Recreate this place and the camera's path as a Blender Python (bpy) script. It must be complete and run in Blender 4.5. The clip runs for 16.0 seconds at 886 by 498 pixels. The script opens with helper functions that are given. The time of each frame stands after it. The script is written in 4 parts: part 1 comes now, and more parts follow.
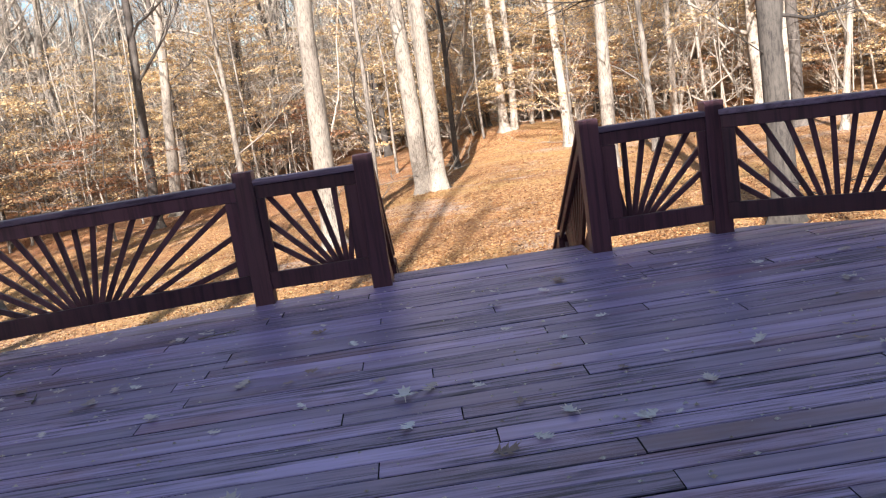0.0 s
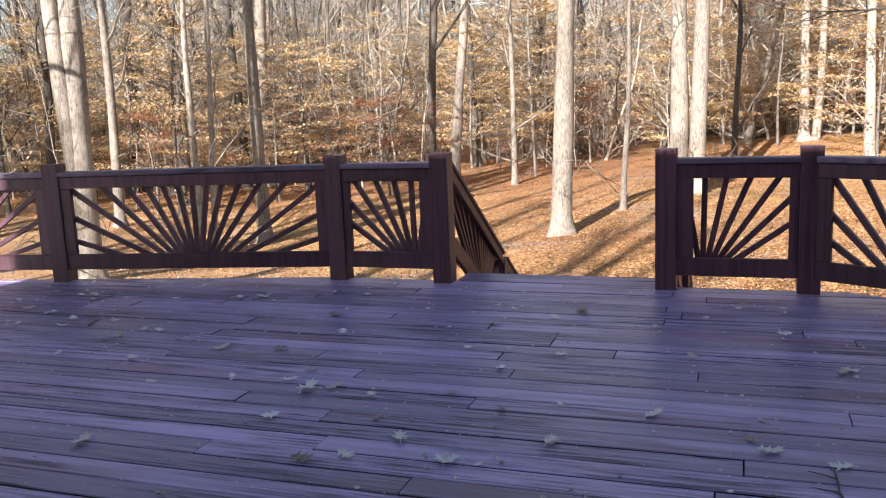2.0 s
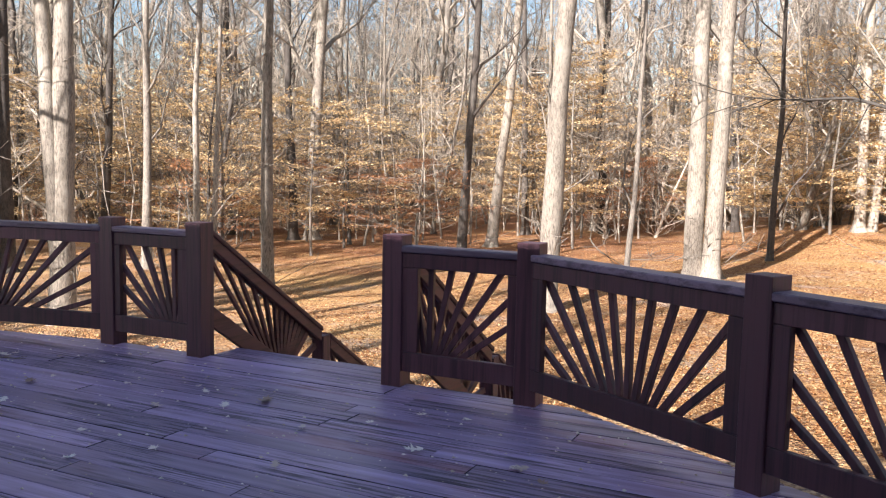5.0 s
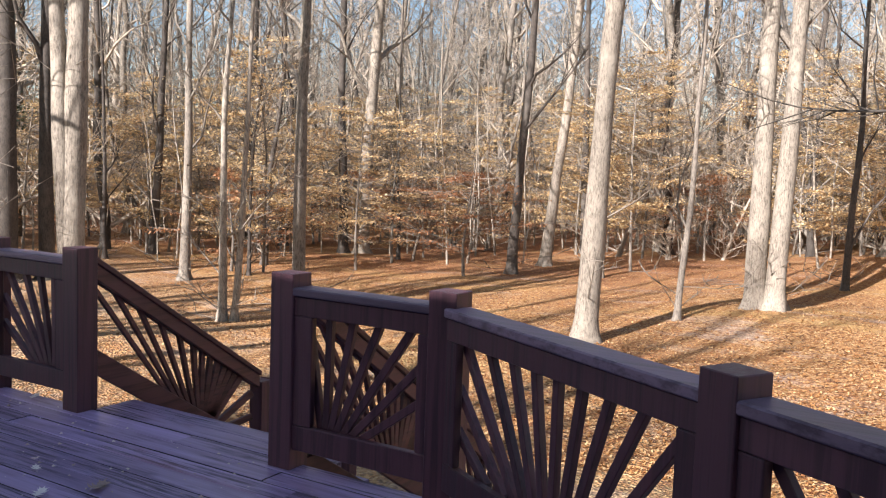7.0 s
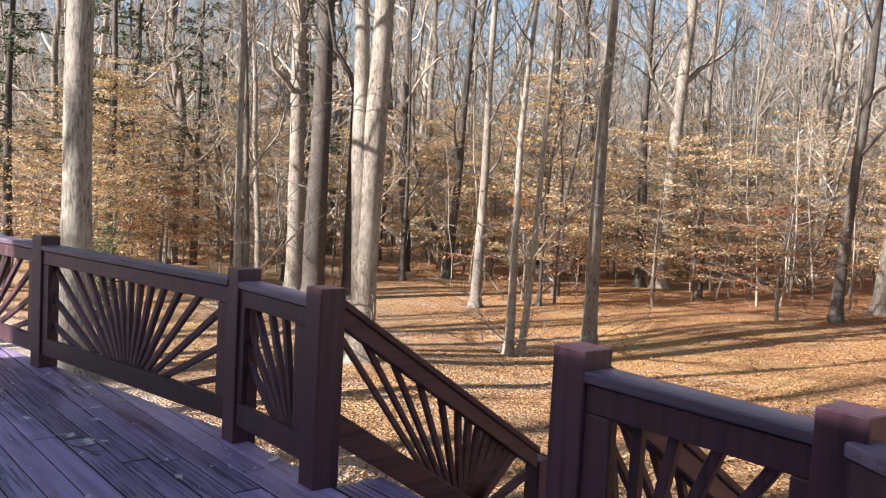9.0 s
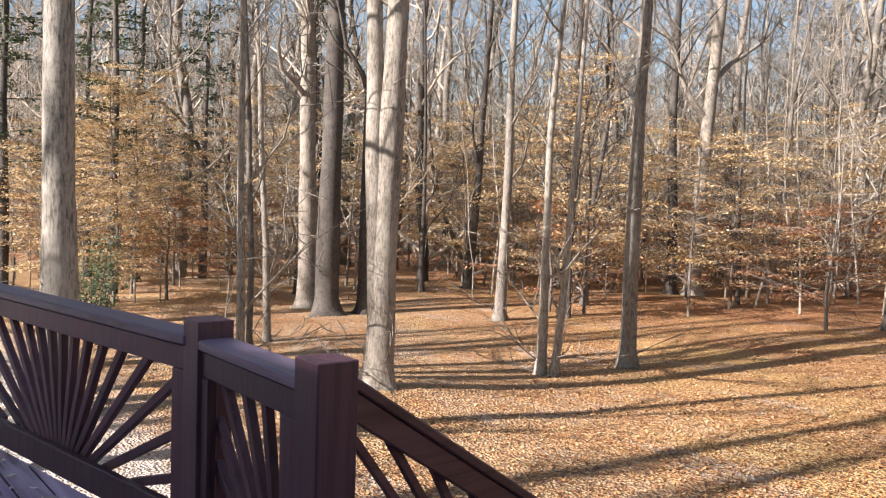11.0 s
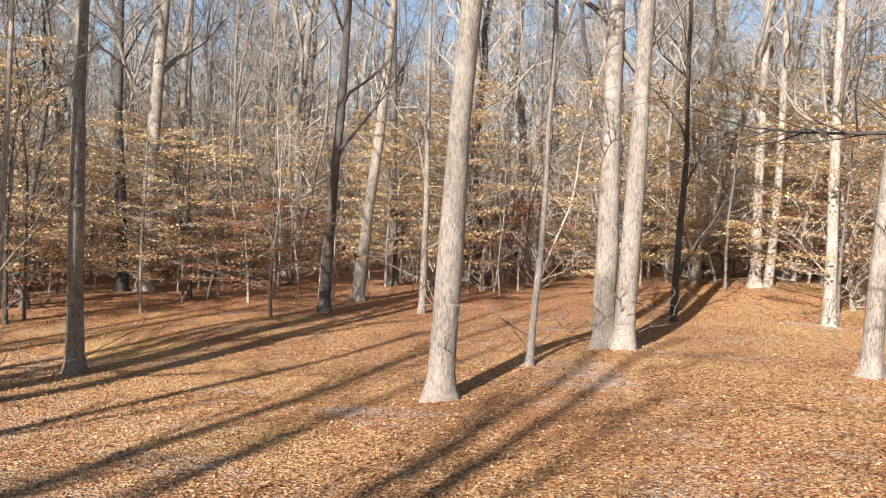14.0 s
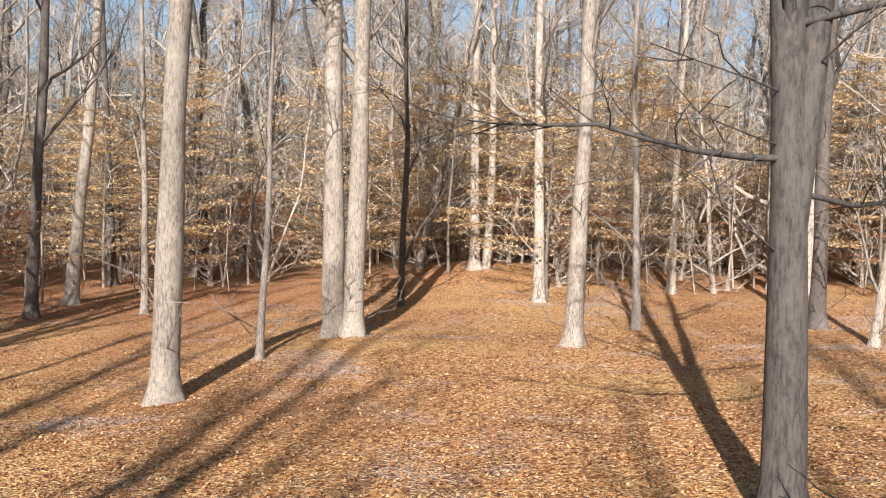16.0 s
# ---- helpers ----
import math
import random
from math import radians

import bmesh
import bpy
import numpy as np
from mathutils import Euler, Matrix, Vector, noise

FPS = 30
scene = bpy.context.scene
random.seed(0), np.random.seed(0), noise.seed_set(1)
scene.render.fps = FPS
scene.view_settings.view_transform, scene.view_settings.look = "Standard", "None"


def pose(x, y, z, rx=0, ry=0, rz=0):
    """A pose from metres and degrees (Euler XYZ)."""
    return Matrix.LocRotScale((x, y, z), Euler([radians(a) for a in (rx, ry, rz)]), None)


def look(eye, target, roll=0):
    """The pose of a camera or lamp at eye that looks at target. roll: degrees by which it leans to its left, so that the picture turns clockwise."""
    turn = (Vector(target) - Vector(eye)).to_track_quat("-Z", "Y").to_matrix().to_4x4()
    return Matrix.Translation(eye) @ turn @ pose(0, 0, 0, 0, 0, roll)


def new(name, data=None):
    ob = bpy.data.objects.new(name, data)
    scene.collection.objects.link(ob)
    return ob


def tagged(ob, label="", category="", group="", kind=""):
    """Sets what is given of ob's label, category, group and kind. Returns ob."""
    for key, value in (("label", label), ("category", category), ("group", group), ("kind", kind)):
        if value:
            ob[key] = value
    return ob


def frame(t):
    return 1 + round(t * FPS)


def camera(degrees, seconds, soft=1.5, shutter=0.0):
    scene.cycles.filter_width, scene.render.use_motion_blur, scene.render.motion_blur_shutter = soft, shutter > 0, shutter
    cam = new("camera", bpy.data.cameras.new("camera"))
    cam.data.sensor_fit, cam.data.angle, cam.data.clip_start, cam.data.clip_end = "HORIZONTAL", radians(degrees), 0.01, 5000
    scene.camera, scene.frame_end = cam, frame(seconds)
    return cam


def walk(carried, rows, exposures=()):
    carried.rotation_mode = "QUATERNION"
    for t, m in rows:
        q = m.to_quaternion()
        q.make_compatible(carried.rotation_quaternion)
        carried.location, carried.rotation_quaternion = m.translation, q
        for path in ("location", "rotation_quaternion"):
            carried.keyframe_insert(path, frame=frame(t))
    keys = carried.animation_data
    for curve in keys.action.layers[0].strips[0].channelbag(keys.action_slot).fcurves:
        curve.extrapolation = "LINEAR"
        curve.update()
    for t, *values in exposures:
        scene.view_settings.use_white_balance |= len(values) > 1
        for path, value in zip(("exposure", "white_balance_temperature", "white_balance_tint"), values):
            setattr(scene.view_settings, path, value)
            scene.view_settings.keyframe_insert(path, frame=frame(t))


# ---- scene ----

# ---- camera and walk ----
cam = camera(54.3, 16.0, soft=1.2)
PATH = [
    (0, (-0.383, -6.144, 1.326), (-0.340, -4.177, 0.967), -8.6),
    (0.5, (-0.018, -6.131, 1.313), (-0.153, -4.167, 0.961), -8.1),
    (1, (0.466, -6.100, 1.350), (0.277, -4.139, 1.011), -4.6),
    (1.5, (0.953, -6.106, 1.360), (0.560, -4.173, 1.028), -3.0),
    (2, (1.402, -5.971, 1.354), (0.747, -4.113, 1.013), -2.4),
    (2.5, (1.875, -5.808, 1.355), (1.135, -3.981, 1.015), -2.5),
    (3, (2.296, -5.654, 1.368), (1.380, -3.911, 1.015), -1.3),
    (3.5, (2.712, -5.466, 1.408), (1.741, -3.747, 1.090), -0.5),
    (4, (3.097, -5.336, 1.443), (2.138, -3.600, 1.187), 0.1),
    (4.5, (3.354, -5.122, 1.447), (2.516, -3.323, 1.202), 0.8),
    (4.7, (3.466, -4.955, 1.421), (2.613, -3.159, 1.207), 1.0),
    (6.8, (3.741, -3.331, 1.452), (2.781, -1.585, 1.284), 1.4),
    (7, (3.708, -3.155, 1.473), (2.680, -1.448, 1.299), 2.1),
    (7.5, (3.527, -2.846, 1.473), (2.386, -1.210, 1.318), 2.4),
    (8, (3.300, -2.602, 1.475), (1.970, -1.114, 1.341), 1.5),
    (8.5, (3.071, -2.320, 1.490), (1.584, -0.989, 1.357), 2.6),
    (9, (2.803, -2.129, 1.466), (1.264, -0.858, 1.326), 3.1),
    (9.5, (2.498, -1.945, 1.470), (0.944, -0.696, 1.324), 2.4),
    (11.8, (1.250, -1.090, 1.465), (-0.300, 0.160, 1.353), 1.9),
    (12, (1.262, -1.112, 1.468), (-0.244, 0.199, 1.351), 1.9),
    (12.5, (1.470, -1.212, 1.525), (0.204, 0.335, 1.423), 2.5),
    (13, (1.570, -1.230, 1.524), (0.572, 0.501, 1.440), 2.7),
    (13.5, (1.600, -1.245, 1.519), (0.820, 0.595, 1.443), 2.4),
    (14, (1.630, -1.260, 1.520), (1.065, 0.656, 1.422), 2.2),
    (14.5, (1.665, -1.265, 1.520), (1.280, 0.695, 1.417), 2.2),
    (15, (1.700, -1.270, 1.520), (1.445, 0.711, 1.419), 1.7),
    (15.5, (1.735, -1.275, 1.520), (1.618, 0.719, 1.415), 1.1),
    (16, (1.770, -1.280, 1.520), (1.809, 0.717, 1.417), 0.9),
]

walk(cam, [(t, look(eye, target, roll)) for t, eye, target, roll in PATH], exposures=[(0.0, 1.62), (4.7, 1.64), (7.0, 1.42), (9.5, 1.45), (12.0, 1.38), (13.5, 1.2), (16.0, 1.08)])

# ---- light: clear winter sky, low sun behind the house ----
SUN_AZ, SUN_EL = 10.0, 31.0     # degrees: shadows run this far to the right of +y
world = bpy.data.worlds.new("sky")
scene.world = world
world.use_nodes = True
wt = world.node_tree
sky = wt.nodes.new("ShaderNodeTexSky")
sky.sky_type, sky.sun_disc = "NISHITA", False
sky.sun_elevation, sky.sun_rotation = radians(SUN_EL), radians(180 + SUN_AZ)
wt.links.new(sky.outputs[0], wt.nodes["Background"].inputs[0])
wt.nodes["Background"].inputs[1].default_value = 0.063
sun_data = bpy.data.lights.new("sun", "SUN")
sun_data.energy, sun_data.angle, sun_data.color = 5.0, radians(0.53), (1.0, 0.945, 0.95)
sun = new("sun", sun_data)
down = Vector((math.cos(radians(SUN_EL)) * math.sin(radians(SUN_AZ)),
               math.cos(radians(SUN_EL)) * math.cos(radians(SUN_AZ)), -math.sin(radians(SUN_EL))))
sun.matrix_world = look((0, 0, 30), Vector((0, 0, 30)) + down)


# ---- materials ----
def material(name, roughness=0.8):
    m = bpy.data.materials.new(name)
    m.use_nodes = True
    bsdf = m.node_tree.nodes["Principled BSDF"]
    bsdf.inputs["Roughness"].default_value = roughness
    return m, m.node_tree, bsdf


def node(nt, kind, **values):
    n = nt.nodes.new(kind)
    for key, v in values.items():
        n.inputs[key.replace("_", " ")].default_value = v
    return n


def coords(nt, scale=(1, 1, 1), space="Object", turn=(0, 0, 0)):
    tc = nt.nodes.new("ShaderNodeTexCoord")
    mp = node(nt, "ShaderNodeMapping", Scale=scale, Rotation=turn)
    nt.links.new(tc.outputs[space], mp.inputs[0])
    return mp.outputs[0]


def ramp(nt, fac, stops):
    r = nt.nodes.new("ShaderNodeValToRGB")
    el = r.color_ramp.elements
    while len(el) < len(stops):
        el.new(0.5)
    for e, (p, c) in zip(el, stops):
        e.position, e.color = p, (*c, 1)
    nt.links.new(fac, r.inputs[0])
    return r.outputs[0]


def mixed(nt, fac, a, b, blend="MIX"):
    mx = nt.nodes.new("ShaderNodeMix")
    mx.data_type, mx.blend_type = "RGBA", blend
    for val, sock in ((fac, mx.inputs[0]), (a, mx.inputs[6]), (b, mx.inputs[7])):
        if isinstance(val, (int, float)):
            sock.default_value = val
        elif isinstance(val, tuple):
            sock.default_value = (*val, 1)
        else:
            nt.links.new(val, sock)
    return mx.outputs[2]


def noisy(nt, vec, scale, detail=4.0, rough=0.6):
    n = node(nt, "ShaderNodeTexNoise", Scale=scale, Detail=detail, Roughness=rough)
    nt.links.new(vec, n.inputs["Vector"])
    return n.outputs[0]


def bumped(nt, bsdf, height, strength, distance):
    b = node(nt, "ShaderNodeBump", Strength=strength, Distance=distance)
    nt.links.new(height, b.inputs["Height"])
    nt.links.new(b.outputs[0], bsdf.inputs["Normal"])


def remapped(nt, v, a, b, c, d):
    mr = node(nt, "ShaderNodeMapRange", From_Min=a, From_Max=b, To_Min=c, To_Max=d)
    nt.links.new(v, mr.inputs[0])
    return mr.outputs[0]


def stained_wood(name, axis, dark, mid, worn, rough, red=(0.12, 0.045, 0.045)):
    """Stained lumber with grain along one axis, scuffs and a shade of its own for each piece."""
    m, nt, b = material(name, rough)
    sc = [24, 24, 24]
    sc[axis] = 0.9
    v = coords(nt, sc)
    info = nt.nodes.new("ShaderNodeObjectInfo")
    shift = nt.nodes.new("ShaderNodeVectorMath")
    shift.operation = "ADD"
    nt.links.new(v, shift.inputs[0])
    comb = nt.nodes.new("ShaderNodeCombineXYZ")
    grow = node(nt, "ShaderNodeMath")
    grow.operation = "MULTIPLY"
    grow.inputs[1].default_value = 90
    nt.links.new(info.outputs["Random"], grow.inputs[0])
    for i in range(3):
        nt.links.new(grow.outputs[0], comb.inputs[i])
    nt.links.new(comb.outputs[0], shift.inputs[1])
    grain = noisy(nt, shift.outputs[0], 1.0, 6, 0.65)
    patch = noisy(nt, coords(nt, (1.3, 1.3, 1.3)), 1.7, 5, 0.6)
    col = ramp(nt, grain, [(0.38, dark), (0.54, mid)])
    col = mixed(nt, remapped(nt, patch, 0.56, 0.72, 0, 0.55), col, worn)
    bare = noisy(nt, coords(nt, (0.35, 1.6, 1.6)), 1.2, 5, 0.6)
    col = mixed(nt, remapped(nt, bare, 0.58, 0.72, 0, 0.5), col, red)
    tone = remapped(nt, info.outputs["Random"], 0, 1, 0.66, 1.32)
    comb2 = nt.nodes.new("ShaderNodeCombineColor")
    for i in range(3):
        nt.links.new(tone, comb2.inputs[i])
    col = mixed(nt, 1.0, col, comb2.outputs[0], "MULTIPLY")
    nt.links.new(col, b.inputs["Base Color"])
    nt.links.new(remapped(nt, grain, 0.3, 0.7, rough - 0.12, rough + 0.15), b.inputs["Roughness"])
    bumped(nt, b, grain, 0.8, 0.004)
    return m


def deck_stain():
    """Old semi-gloss deck stain: a tone for each board, raised grain in stretches, red wood where the stain has gone."""
    m, nt, b = material("deck_stain", 0.4)
    info = nt.nodes.new("ShaderNodeObjectInfo")
    shift = nt.nodes.new("ShaderNodeVectorMath")
    shift.operation = "MULTIPLY_ADD"
    comb = nt.nodes.new("ShaderNodeCombineXYZ")
    for k in range(3):
        nt.links.new(info.outputs["Random"], comb.inputs[k])
    nt.links.new(comb.outputs[0], shift.inputs[0])
    shift.inputs[1].default_value = (71, 37, 53)
    nt.links.new(coords(nt), shift.inputs[2])

    def stretched(scale, size, detail, rough):
        mp = node(nt, "ShaderNodeMapping", Scale=scale)
        nt.links.new(shift.outputs[0], mp.inputs[0])
        return noisy(nt, mp.outputs[0], size, detail, rough)

    grain = stretched((1.6, 46, 46), 1.0, 6, 0.7)
    figure = stretched((1.1, 22, 22), 1.0, 3, 0.5)
    open_grain = remapped(nt, stretched((0.9, 3.0, 3.0), 1.0, 4, 0.6), 0.43, 0.57, 0.08, 1.0)
    col = ramp(nt, figure, [(0.3, (0.26, 0.185, 0.33)), (0.7, (0.45, 0.345, 0.58))])
    cracks = node(nt, "ShaderNodeMath")
    cracks.operation = "MULTIPLY"
    nt.links.new(remapped(nt, grain, 0.53, 0.42, 0, 0.85), cracks.inputs[0])
    nt.links.new(open_grain, cracks.inputs[1])
    col = mixed(nt, cracks.outputs[0], col, (0.025, 0.016, 0.026))
    bare = stretched((0.5, 2.2, 2.2), 1.0, 5, 0.65)
    col = mixed(nt, remapped(nt, bare, 0.55, 0.66, 0, 0.65), col, (0.2, 0.07, 0.1))
    scuff = noisy(nt, coords(nt, (9, 9, 9)), 1.0, 6, 0.7)
    col = mixed(nt, remapped(nt, scuff, 0.62, 0.74, 0, 0.35), col, (0.42, 0.36, 0.43))
    tone = remapped(nt, info.outputs["Random"], 0, 1, 0.68, 1.3)
    grey = nt.nodes.new("ShaderNodeCombineColor")
    for k in range(3):
        nt.links.new(tone, grey.inputs[k])
    nt.links.new(mixed(nt, 1.0, col, grey.outputs[0], "MULTIPLY"), b.inputs["Base Color"])
    nt.links.new(remapped(nt, cracks.outputs[0], 0, 1, 0.36, 0.6), b.inputs["Roughness"])
    b.inputs["Specular IOR Level"].default_value = 0.75
    height = node(nt, "ShaderNodeMath")
    height.operation = "MULTIPLY"
    nt.links.new(grain, height.inputs[0])
    nt.links.new(open_grain, height.inputs[1])
    bumped(nt, b, height.outputs[0], 0.7, 0.004)
    return m


DECK_WOOD = deck_stain()
RAIL_WOOD = stained_wood("rail_stain", 2, (0.055, 0.025, 0.032), (0.108, 0.046, 0.058), (0.125, 0.058, 0.072), 0.46)
# the sky's sheen on the cap tops is put into this paler colour
CAP_WOOD = stained_wood("sky_lit_cap_stain", 0, (0.09, 0.06, 0.085), (0.2, 0.145, 0.195), (0.25, 0.19, 0.24), 0.42)
STAIR_WOOD = stained_wood("stair_stain", 1, (0.07, 0.028, 0.026), (0.14, 0.055, 0.05), (0.16, 0.07, 0.062), 0.5)


def bark(name, dark, light, lichen, streak=9.0):
    m, nt, b = material(name, 0.9)
    v = coords(nt, (streak, streak, streak * 0.2))
    n1 = noisy(nt, v, 5.0, 7, 0.72)
    n2 = noisy(nt, coords(nt, (1, 1, 0.5)), 2.2, 6, 0.7)
    n3 = noisy(nt, coords(nt, (1, 1, 0.8)), 4.5, 6, 0.75)
    info = nt.nodes.new("ShaderNodeObjectInfo")
    col = ramp(nt, n1, [(0.34, dark), (0.55, light)])
    col = mixed(nt, remapped(nt, n2, 0.5, 0.68, 0, 0.75), col, lichen)
    col = mixed(nt, remapped(nt, n3, 0.54, 0.68, 0, 0.65), col, dark)
    tone = remapped(nt, info.outputs["Random"], 0, 1, 0.7, 1.18)
    comb = nt.nodes.new("ShaderNodeCombineColor")
    for i in range(3):
        nt.links.new(tone, comb.inputs[i])
    nt.links.new(mixed(nt, 1.0, col, comb.outputs[0], "MULTIPLY"), b.inputs["Base Color"])
    bumped(nt, b, n1, 0.8, 0.015)
    return m


BARK_PALE = bark("bark_pale", (0.085, 0.068, 0.052), (0.36, 0.305, 0.24), (0.48, 0.42, 0.335), 8)
BARK_GREY = bark("bark_grey", (0.06, 0.05, 0.041), (0.24, 0.204, 0.163), (0.36, 0.315, 0.255), 9)
BARK_DARK = bark("bark_dark", (0.026, 0.021, 0.018), (0.1, 0.082, 0.066), (0.17, 0.145, 0.118), 11)
# young-twig bark, made paler still: sun on the crowns is put into its colour
BARK_TWIG_LIT = bark("bark_twig_lit", (0.2, 0.165, 0.125), (0.5, 0.42, 0.33), (0.58, 0.5, 0.4), 5)
# darker than the bark itself: shade on the upper trunk is put into it
BARK_OAK_SHADED = bark("bark_oak_shaded", (0.018, 0.015, 0.013), (0.078, 0.066, 0.054), (0.12, 0.104, 0.084), 6)
BARK_ROUGH = bark("bark_rough", (0.07, 0.06, 0.048), (0.37, 0.325, 0.265), (0.44, 0.4, 0.33), 5)


def litter_material():
    """Fallen leaves over soil: cells of leaf size in straw, tan and russet, with thin grey grass showing between."""
    m, nt, b = material("leaf_litter", 0.85)
    v = coords(nt)
    vor = node(nt, "ShaderNodeTexVoronoi", Scale=24.0, Randomness=1.0)
    nt.links.new(v, vor.inputs["Vector"])
    sep = nt.nodes.new("ShaderNodeSeparateColor")
    nt.links.new(vor.outputs["Color"], sep.inputs[0])
    leaf = ramp(nt, sep.outputs[0], [(0.0, (0.09, 0.03, 0.012)), (0.25, (0.29, 0.118, 0.037)), (0.65, (0.46, 0.235, 0.08)), (1.0, (0.64, 0.425, 0.21))])
    big = noisy(nt, v, 0.16, 5, 0.6)
    rust = mixed(nt, remapped(nt, big, 0.46, 0.66, 0, 0.65), leaf, (0.24, 0.1, 0.035))
    grit = noisy(nt, v, 1.1, 6, 0.7)
    col = mixed(nt, remapped(nt, grit, 0.55, 0.75, 0, 0.75), rust, (0.36, 0.29, 0.21))
    # straw-gold grass and pale grey-pink bare stretches
    col = mixed(nt, remapped(nt, noisy(nt, coords(nt, (0.5, 1.3, 1)), 0.33, 5, 0.6), 0.5, 0.64, 0, 0.6), col, ramp(nt, sep.outputs[2], [(0.0, (0.3, 0.16, 0.045)), (1.0, (0.66, 0.45, 0.17))]))
    col = mixed(nt, remapped(nt, noisy(nt, coords(nt, (0.6, 1.5, 1), turn=(0, 0, 0.3)), 0.55, 6, 0.65), 0.55, 0.68, 0, 0.6), col, ramp(nt, sep.outputs[0], [(0.0, (0.24, 0.19, 0.16)), (1.0, (0.6, 0.5, 0.43))]))
    # redder, darker litter from y 13 back, strongest on the left
    back = nt.nodes.new("ShaderNodeSeparateXYZ")
    nt.links.new(v, back.inputs[0])
    under = node(nt, "ShaderNodeMath")
    under.operation = "MULTIPLY"
    nt.links.new(remapped(nt, back.outputs[1], 13, 25, 0.0, 0.75), under.inputs[0])
    nt.links.new(remapped(nt, noisy(nt, v, 0.3, 5, 0.6), 0.35, 0.55, 0.2, 1), under.inputs[1])
    west = node(nt, "ShaderNodeMath")
    west.operation = "MULTIPLY"
    nt.links.new(under.outputs[0], west.inputs[0])
    nt.links.new(remapped(nt, back.outputs[0], 2, -4, 0.25, 1), west.inputs[1])
    col = mixed(nt, west.outputs[0], col, ramp(nt, sep.outputs[1], [(0.0, (0.1, 0.032, 0.014)), (0.6, (0.28, 0.1, 0.035)), (1.0, (0.42, 0.19, 0.075))]))
    # thin grey grass and grit on the strip beside the deck
    pos = nt.nodes.new("ShaderNodeSeparateXYZ")
    nt.links.new(v, pos.inputs[0])
    side = node(nt, "ShaderNodeMath")
    side.operation = "MULTIPLY_ADD"
    nt.links.new(pos.outputs[0], side.inputs[0])
    side.inputs[1].default_value = 0.5
    nt.links.new(pos.outputs[1], side.inputs[2])
    strip = remapped(nt, side.outputs[0], 4.0, 8.0, 0.32, 0.0)
    worn = node(nt, "ShaderNodeMath")
    worn.operation = "MULTIPLY"
    nt.links.new(strip, worn.inputs[0])
    nt.links.new(remapped(nt, noisy(nt, v, 0.9, 6, 0.7), 0.36, 0.56, 0, 1), worn.inputs[1])
    grass = ramp(nt, noisy(nt, v, 16, 5, 0.7), [(0.35, (0.22, 0.17, 0.1)), (0.65, (0.58, 0.46, 0.32))])
    col = mixed(nt, worn.outputs[0], col, grass)
    gravel = ramp(nt, noisy(nt, v, 22, 5, 0.7), [(0.35, (0.4, 0.35, 0.3)), (0.65, (0.78, 0.72, 0.66))])
    bare = node(nt, "ShaderNodeMath")
    bare.operation = "MULTIPLY"
    nt.links.new(remapped(nt, pos.outputs[1], 1.6, 3.8, 0.8, 0.0), bare.inputs[0])
    nt.links.new(remapped(nt, noisy(nt, v, 0.7, 5, 0.65), 0.35, 0.5, 0.35, 0.95), bare.inputs[1])
    col = mixed(nt, bare.outputs[0], col, gravel)
    nt.links.new(col, b.inputs["Base Color"])
    bumped(nt, b, vor.outputs["Distance"], 0.9, 0.05)
    return m


LITTER = litter_material()


def leaf_material(name, stops, translucent=0.25, single=False):
    m, nt, b = material(name, 0.7)
    if single:
        pick = nt.nodes.new("ShaderNodeObjectInfo").outputs["Random"]
    else:
        pick = nt.nodes.new("ShaderNodeNewGeometry").outputs["Random Per Island"]
    col = ramp(nt, pick, stops)
    nt.links.new(col, b.inputs["Base Color"])
    tr = nt.nodes.new("ShaderNodeBsdfTranslucent")
    nt.links.new(col, tr.inputs[0])
    mx = node(nt, "ShaderNodeMixShader", Fac=translucent)
    nt.links.new(b.outputs[0], mx.inputs[1])
    nt.links.new(tr.outputs[0], mx.inputs[2])
    nt.links.new(mx.outputs[0], nt.nodes["Material Output"].inputs[0])
    return m


BEECH_LEAF = leaf_material("beech_leaf", [(0, (0.46, 0.28, 0.12)), (0.5, (0.68, 0.48, 0.24)), (1, (0.82, 0.66, 0.4))], 0.35)
RUSSET_LEAF = leaf_material("russet_leaf", [(0, (0.26, 0.11, 0.05)), (0.5, (0.42, 0.2, 0.09)), (1, (0.52, 0.3, 0.16))], 0.3)
FLOOR_LEAF = leaf_material("floor_leaf", [(0, (0.09, 0.03, 0.012)), (0.25, (0.29, 0.118, 0.037)), (0.65, (0.46, 0.235, 0.08)), (1, (0.67, 0.455, 0.235))], 0.1)
DRY_LEAF = leaf_material("dry_leaf", [(0, (0.3, 0.2, 0.16)), (0.3, (0.7, 0.6, 0.54)), (1, (0.92, 0.87, 0.82))], 0.1, True)
CRUMB = leaf_material("leaf_crumb", [(0, (0.45, 0.36, 0.27)), (0.5, (0.75, 0.68, 0.58)), (1, (0.88, 0.84, 0.77))], 0.1)
PINE_NEEDLE = leaf_material("pine_needle", [(0, (0.025, 0.04, 0.018)), (0.6, (0.06, 0.085, 0.035)), (1, (0.11, 0.13, 0.06))], 0.15)
GREEN_LEAF = leaf_material("evergreen_leaf", [(0, (0.03, 0.05, 0.02)), (0.6, (0.07, 0.1, 0.035)), (1, (0.13, 0.16, 0.06))], 0.2)


def plain_noise(name, a, b_, scale, rough=0.8, bump=0.3):
    m, nt, b = material(name, rough)
    n = noisy(nt, coords(nt), scale, 5, 0.6)
    nt.links.new(ramp(nt, n, [(0.3, a), (0.7, b_)]), b.inputs["Base Color"])
    bumped(nt, b, n, bump, 0.01)
    return m


